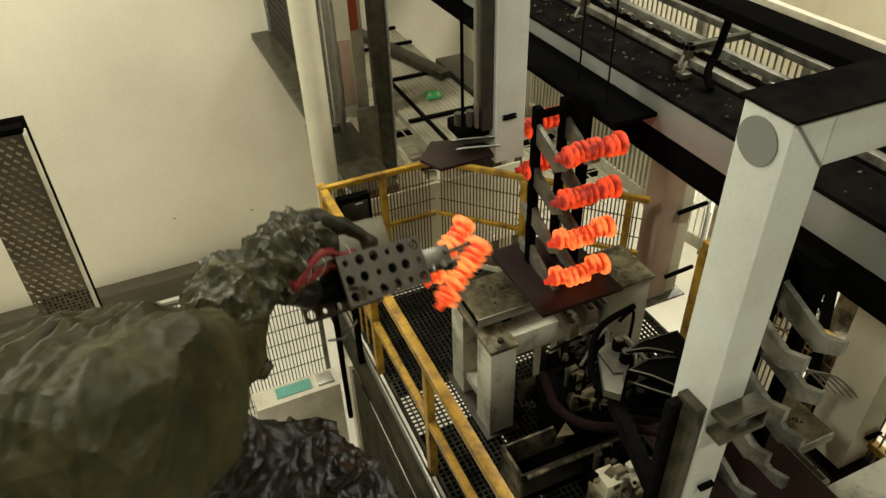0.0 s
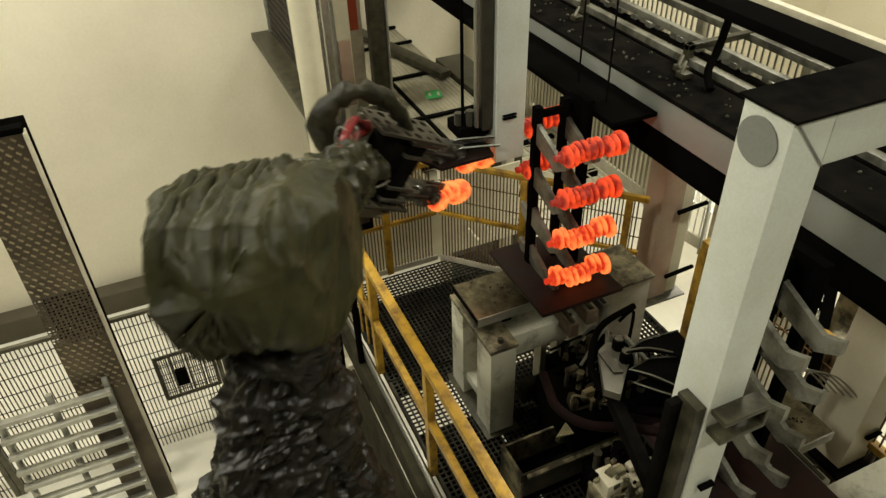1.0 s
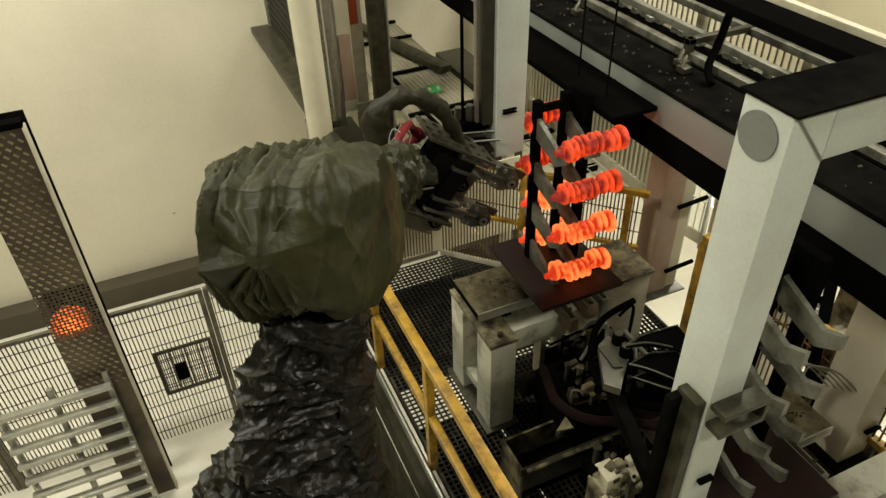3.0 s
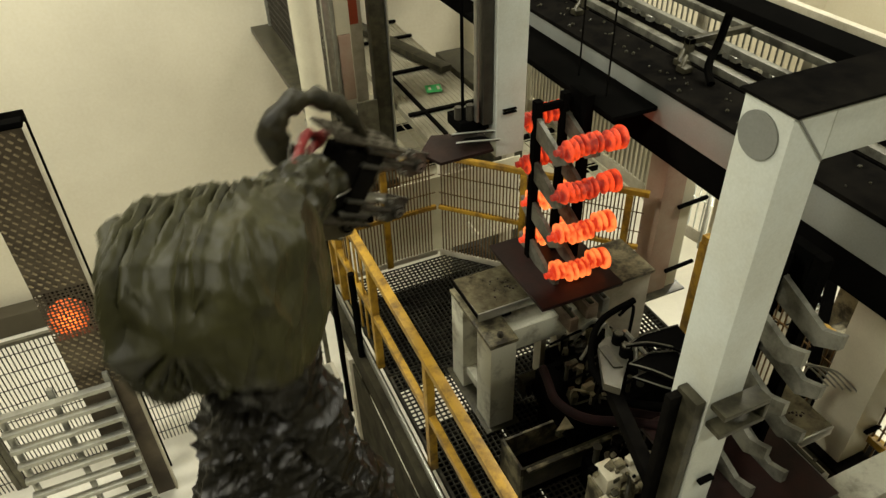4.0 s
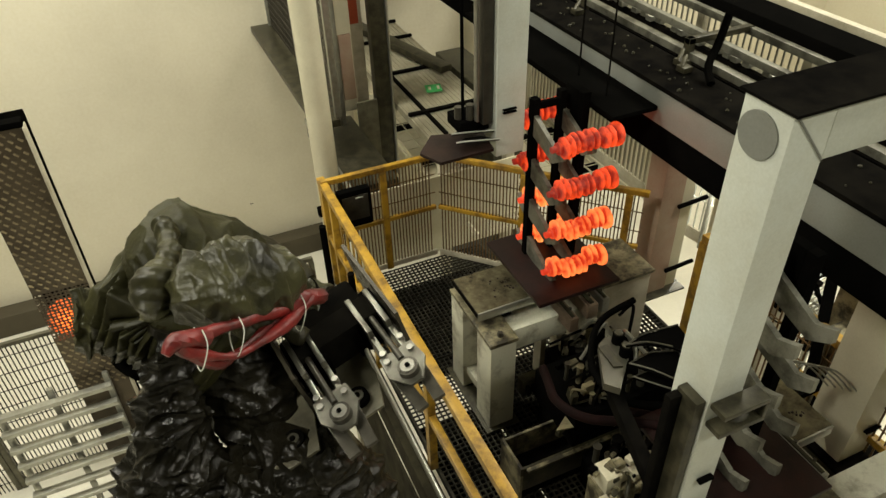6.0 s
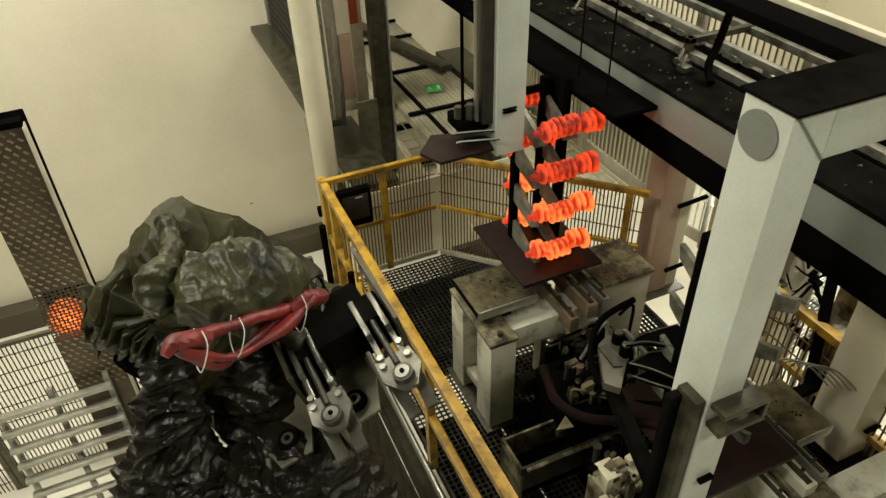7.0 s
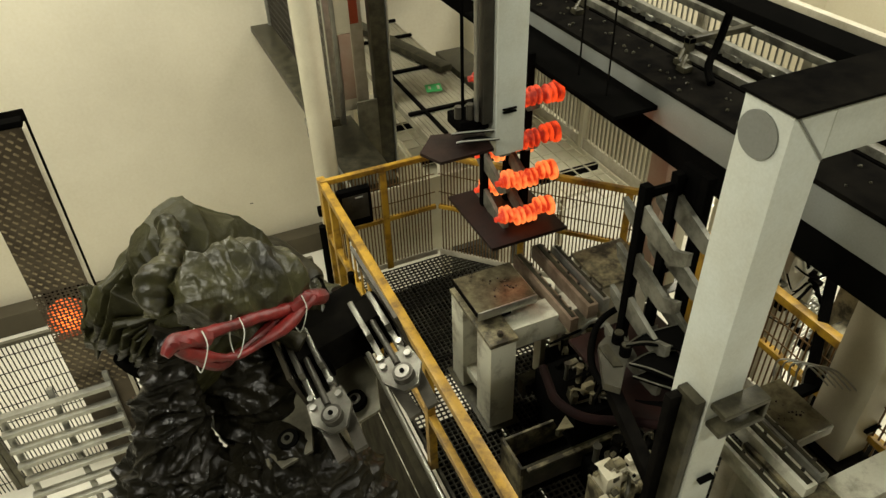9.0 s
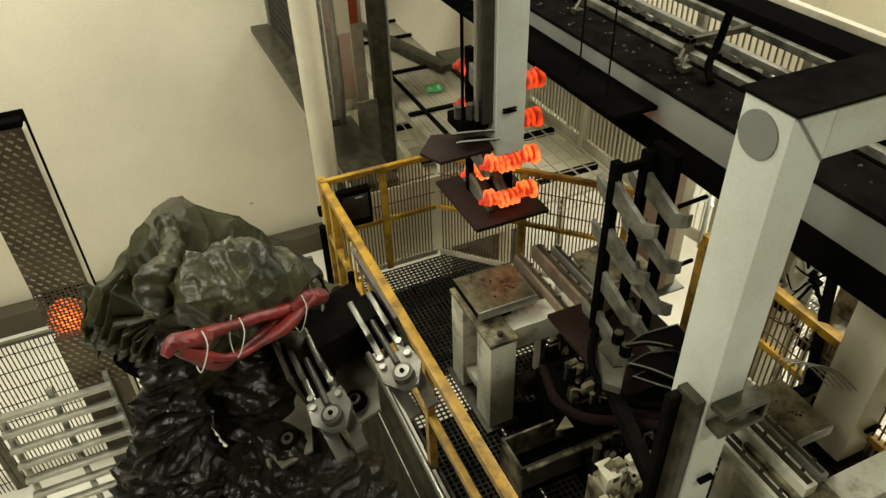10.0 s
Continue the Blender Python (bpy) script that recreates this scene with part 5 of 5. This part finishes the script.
        for dx, z in ((-0.055, 0.575), (0.055, 0.575), (-0.05, 0.53), (0.05, 0.50)):
            part("bolt", Shape().rod((x + dx, 0.04, z), (x + dx, 0.075, z), 0.014, 10), STEEL, end)
        for s in (-0.05, 0.05):
            part("finger", Shape().bar((x + s, 0, 0.60), (x + s * 0.75, -0.01, 0.80), 0.022, 0.05, (1, 0, 0)), GUN, grip, "worn gripping finger")
    for x in (-0.375, -0.065):
        low_plate = part("lower_plate", Shape().plate([(-0.12, 0.02), (0.10, 0.02), (0.12, 0.44), (0.07, 0.60), (-0.07, 0.60), (-0.12, 0.44)], 0.014, Matrix(((1, 0, 0, x), (0, 0, -1, -0.13), (0, 1, 0, 0), (0, 0, 0, 1)))).box(x - 0.12, x - 0.105, -0.34, -0.132, 0.05, 0.56, 0.004), SIDEPLATE, grip, "worn olive-grey jaw side plate")
        part("roller", Shape().rod((x, -0.13, 0.51), (x, -0.10, 0.51), 0.046, 24), BLACK, low_plate, "dark roller rim")
        part("roller_face", Shape().rod((x, -0.10, 0.51), (x, -0.095, 0.51), 0.026, 24), PLATE, low_plate)
        part("roller_bolt", Shape().rod((x, -0.095, 0.51), (x, -0.088, 0.51), 0.012, 10), BLACK, low_plate)
    loop = part("air_hose", Shape().tube([(0.0, 0.0, -0.10), (0.11, -0.05, -0.30), (0.28, -0.07, -0.30), (0.37, -0.05, -0.06), (0.31, 0.0, 0.13), (0.16, 0.0, 0.27)], lambda u: 0.066 - 0.026 * u + 0.004 * math.sin(60 * u), 28, 0.05, 24), LOOPCLOTH, t, "crumpled dark olive sleeve of the hose loop")
    hose = part("red_hose", Shape().tube([(0, 0.02, -0.02), (0.01, 0.0, 0.12), (0.0, 0.0, 0.33), (-0.01, 0.0, 0.55)], lambda u: 0.017 - 0.003 * u, 12, 0.022, 10).tube([(0, 0.03, 0.0), (0.06, 0.03, 0.15), (0.10, 0.02, 0.33), (0.05, 0.0, 0.48), (0, 0, 0.54)], 0.014, 10, 0.03, 10).tube([(0.02, -0.02, 0.05), (0.08, -0.03, 0.22), (0.12, -0.02, 0.38), (0.04, 0.0, 0.50)], 0.012, 8, 0.03, 10).tube([(0.01, 0.0, 0.44), (-0.01, 0.01, 0.50), (-0.01, 0.0, 0.55), (0.02, 0, 0.585)], lambda u: 0.022 - 0.008 * u, 10, 0.03, 8).tube([(0.01, 0.0, -0.06), (0.0, 0.01, 0.03), (0.02, 0.0, 0.10)], 0.024, 10, 0.03, 8), RED, t, "red air hose bundle with pale ties")
    for z in (0.06, 0.33, 0.47):
        part("cable_tie", Shape().tube([(-0.03, 0.03, z), (0.02, 0.05, z), (0.10, 0.03, z + 0.02), (0.06, -0.03, z), (-0.03, -0.01, z)], 0.0022, 6), WHITE, hose)
    part("hose_tie", Shape().tube([(-0.05, 0.24, -0.09), (0.0, 0.25, -0.02), (0.0, 0.19, 0.08)], 0.006, 6), STEEL, grip)
    return t, low, up, fore, grip, hose, loop, skirt, lobe, cable, blob


def aim(a, b, side):
    """A pose at a with +Z towards b and +X as near to side as it can be."""
    z = (Vector(b) - Vector(a)).normalized()
    x = Vector(side)
    x = (x - z * x.dot(z)).normalized()
    y = z.cross(x)
    m = Matrix((x, y, z)).transposed().to_4x4()
    m.translation = a
    return m


def joint_rows():
    """World poses of lower arm, upper arm and gripper, time by time."""
    sides = {0: (0.05, -0.72, 0.68), 0.3: (0, -0.6, 0.8), 0.5: (0, -0.5, 0.86), 0.7: (0, -0.4, 0.9), 0.9: (0, -0.3, 0.95), 4.25: (0, -0.35, 0.93), 4.5: (0, -0.5, 0.86), 4.75: (0, -0.62, 0.78), 5.0: (0.05, -0.72, 0.68),
             5.25: (0.2, -0.75, 0.62), 5.5: (0.65, -0.6, 0.45), 5.75: (0.92, -0.2, 0.3), 6.1: (0.96, 0.07, 0.27), 6.8: (0.96, 0.07, 0.27), 10: (0.96, 0.07, 0.27)}
    low, up, fore, grip, hose, loop = [], [], [], [], [], []
    away = {0: (-0.05, 0.3, 0.95), 0.3: (-0.25, 0.1, 0.95), 4.75: (-0.25, 0.1, 0.95), 5.0: (-0.05, 0.3, 0.95), 5.25: (-0.3, 0.0, 0.9), 5.5: (0.1, -0.8, 0.5), 5.75: (-0.4, -0.6, 0.6), 6.1: (-0.85, -0.2, 0.4), 6.8: (-0.9, -0.07, 0.3), 10: (-0.9, -0.07, 0.3)}
    for (t, *e), (_, *w), (_, *g) in zip(ELBOW, WRIST, TIP):
        low.append((t, aim(SHOULDER, e, (1, -0.3, 0))))
        up.append((t, aim(e, COVER.get(t, w), (0.9, -0.5, 0.1)) @ pose(0, 0, 0, 0, 0, float(np.interp(t, (5.25, 5.5, 5.75, 6.1), (0, 12, 28, 38))))))
        fore.append((t, aim(KNUCKLE.get(t, w), e, (0.9, -0.5, 0.1))))
        lift = aim(w, e, (-0.1, -0.3, 1)) @ Matrix.Translation((0.15, 0, -0.10))
        hose.append((t, aim(HOSE_END[t], HOSE_AIM[t], (0, -0.3, -1)) if t in HOSE_END else lift))
        loop.append((t, aim(w, g, away.get(t, sides.get(t, (0.0, -0.12, 1.0))))))
        grip.append((t, aim(w, g, sides.get(t, (0.0, -0.12, 1.0)))))
    return low, up, fore, grip, hose, loop


def glow_lift():
    """An added lift raising a glowing disc that imitates fire mirrored in the clad column."""
    t = thing("glow_lift", "added mast moving a glowing disc that stands in for a reflection", "lift", (-1.18, 5.84, -2.5))
    part("mast", Shape().box(-0.06, 0.06, 0.0, 0.07, 0, 3.4, 0.008), DARK, t)
    car = part("carriage", Shape().box(-0.2, 0.2, -0.12, 0.14, -0.25, -0.192, 0.01), DARK, t)
    billet = part("billet", Shape().rod((0, -0.05, 0), (0, 0.05, 0), 0.17, 32), GLOWSPOT, car, "glowing orange disc standing in for reflected fire")
    billet.location = (-0.07, -0.07, -0.02)
    return car


# ---- build ----
hall()
platform()
fences()
enclosure()
overhead()
machines()
RACKS = [rack()]
RACKS.append(copy_thing(RACKS[0], pose(2.28, 3.35 - 1.825, 1.2)))
ROBOT, LOW_ARM, UP_ARM, FORE_ARM, GRIPPER, HOSE, LOOP, SKIRT, LOBE, CABLE, WRIST_COVER = robot()
CARRIAGE = glow_lift()
MESHES = [crank_mesh(HOTTER), crank_mesh(HOT), crank_mesh(BRIGHT)]
CRANKS = []
for k in range(4):
    for side, y in ((0, -0.22), (1, 0.23)):
        if side and k < 2:
            continue
        c = new("crankshaft", MESHES[0 if k < 2 and not side else 1])
        tagged(c, ("bright orange" if k < 2 and not side else "dull red") + " glowing forged crankshaft on the rack", "crankshaft", "hot crankshafts")
        CRANKS.append((c, Vector((2.305, 3.35 + y, 1.2 + 0.115 + 0.315 * k)), 37.0 * k + 90 * side))
HELD = []
for k in range(2):
    c = new("crankshaft", MESHES[2])
    tagged(c, "bright orange glowing forged crankshaft set down by the gripper", "crankshaft", "hot crankshafts")
    HELD.append((c, Vector((2.35, 3.56, 1.2 + 0.115 + 0.315 * k)), -0.155 if k == 0 else 0.155))

TRAVEL = [(0, 0), (4.8, 0), (5.5, 0.005), (6.0, 0.04), (6.4, 0.115), (6.8, 0.21), (7.0, 0.255), (7.5, 0.36), (8.0, 0.48), (8.5, 0.60), (9.0, 0.728), (9.5, 0.855), (10.0, 0.986)]


def motions():
    back = Matrix.Translation(-ROOT)
    low, up, fore, grip, hose, loop = joint_rows()
    walk(LOW_ARM, [(t, back @ m) for t, m in low])
    walk(UP_ARM, [(t, back @ m) for t, m in up])
    walk(FORE_ARM, [(t, back @ m) for t, m in fore])
    hang = [(t, m.translation, Vector((0.0, 1.86, 1.35))) for t, m in up if t < 5.3]
    hang += [(t, Vector((-0.20, 2.26, 2.46)), Vector((-0.42, 2.06, 1.60))) for t in (5.75, 6.1, 10)]
    walk(SKIRT, [(t, back @ aim(a, b, (1, -0.3, 0))) for t, a, b in hang])
    swell = [(t, Vector(e) + (Vector(w) - Vector(e)) * 0.22) for (t, *e), (_, *w) in zip(ELBOW, WRIST) if t < 5.3]
    swell += [(t, Vector(q)) for t, q in ((5.5, (0.02, 2.00, 2.87)), (5.75, (0.04, 2.01, 2.86)), (6.1, (0.10, 2.05, 2.77)), (10, (0.10, 2.05, 2.77)))]
    walk(WRIST_COVER, [(t, back @ aim(q, q + Vector((0.9, 0.25, -0.35)), (0.2, -0.6, 0.8))) for t, q in swell])
    rest = up[-1][1].inverted() @ aim((0.01, 2.48, 2.61), (0.43, 2.58, 2.16), (0.1, -0.3, 1))
    walk(LOBE, [(0, pose(-0.04, 0.02, 0.05)), (5.0, pose(-0.04, 0.02, 0.05)), (6.1, rest), (10, rest)])
    top, foot = Vector((0.032, -0.254, -0.352)), Vector((0.04, 0.114, -0.456))
    laid = up[-1][1].inverted() @ aim((-0.07, 2.38, 2.92), (-0.19, 1.99, 2.75), (1, 0, 0)) @ aim(top, foot, (1, 0, 0)).inverted()
    walk(CABLE, [(0, pose(0.02, 0.10, 0.24)), (5.0, pose(0.02, 0.10, 0.22)), (6.1, laid), (10, laid)])
    walk(LOOP, [(t, back @ m) for t, m in loop])
    walk(HOSE, [(t, back @ m) for t, m in hose])
    walk(GRIPPER, [(t, back @ m) for t, m in grip])
    walk(CARRIAGE, [(t, pose(0, 0, 2.66 - d)) for t, d in ((0, 0.56), (1.0, 0.50), (2.0, 0.36), (2.5, 0.27), (3.2, 0.10), (3.8, 0.06), (10, 0.06))])
    for k, r in enumerate(RACKS):
        walk(r, [(t, pose(2.28, 3.35 - 1.825 * k + d, 1.2)) for t, d in TRAVEL])
    for c, p, turn in CRANKS:
        walk(c, [(t, pose(p.x, p.y + d, p.z, turn)) for t, d in TRAVEL])
    for c, p, x in HELD:
        rows = [(t, m @ pose(x - float(np.interp(t, (0, 0.5), (0.32, 0))), 0, 0.89, 20) @ pose(0, 0, 0, 0, -90, 0)) for t, m in grip if 0 < t < 1.4]
        hold, ahead = (((1.32, 2.88, 1.82), (1.59, 2.96, 1.86)), ((1.35, 3.14, 1.79), (1.65, 3.23, 1.85)))[x > 0]
        rows.insert(0, (0, aim(hold, ahead, (0.05, -0.72, 0.68)) @ pose(0, 0, 0, 20) @ pose(0, 0, 0, 0, -90, 0)))
        rows += [(t, pose(p.x, p.y + d, p.z, 0, 0, 0)) for t, d in [(1.5, 0), (2.0, 0)] + TRAVEL[1:]]
        walk(c, rows)


motions()
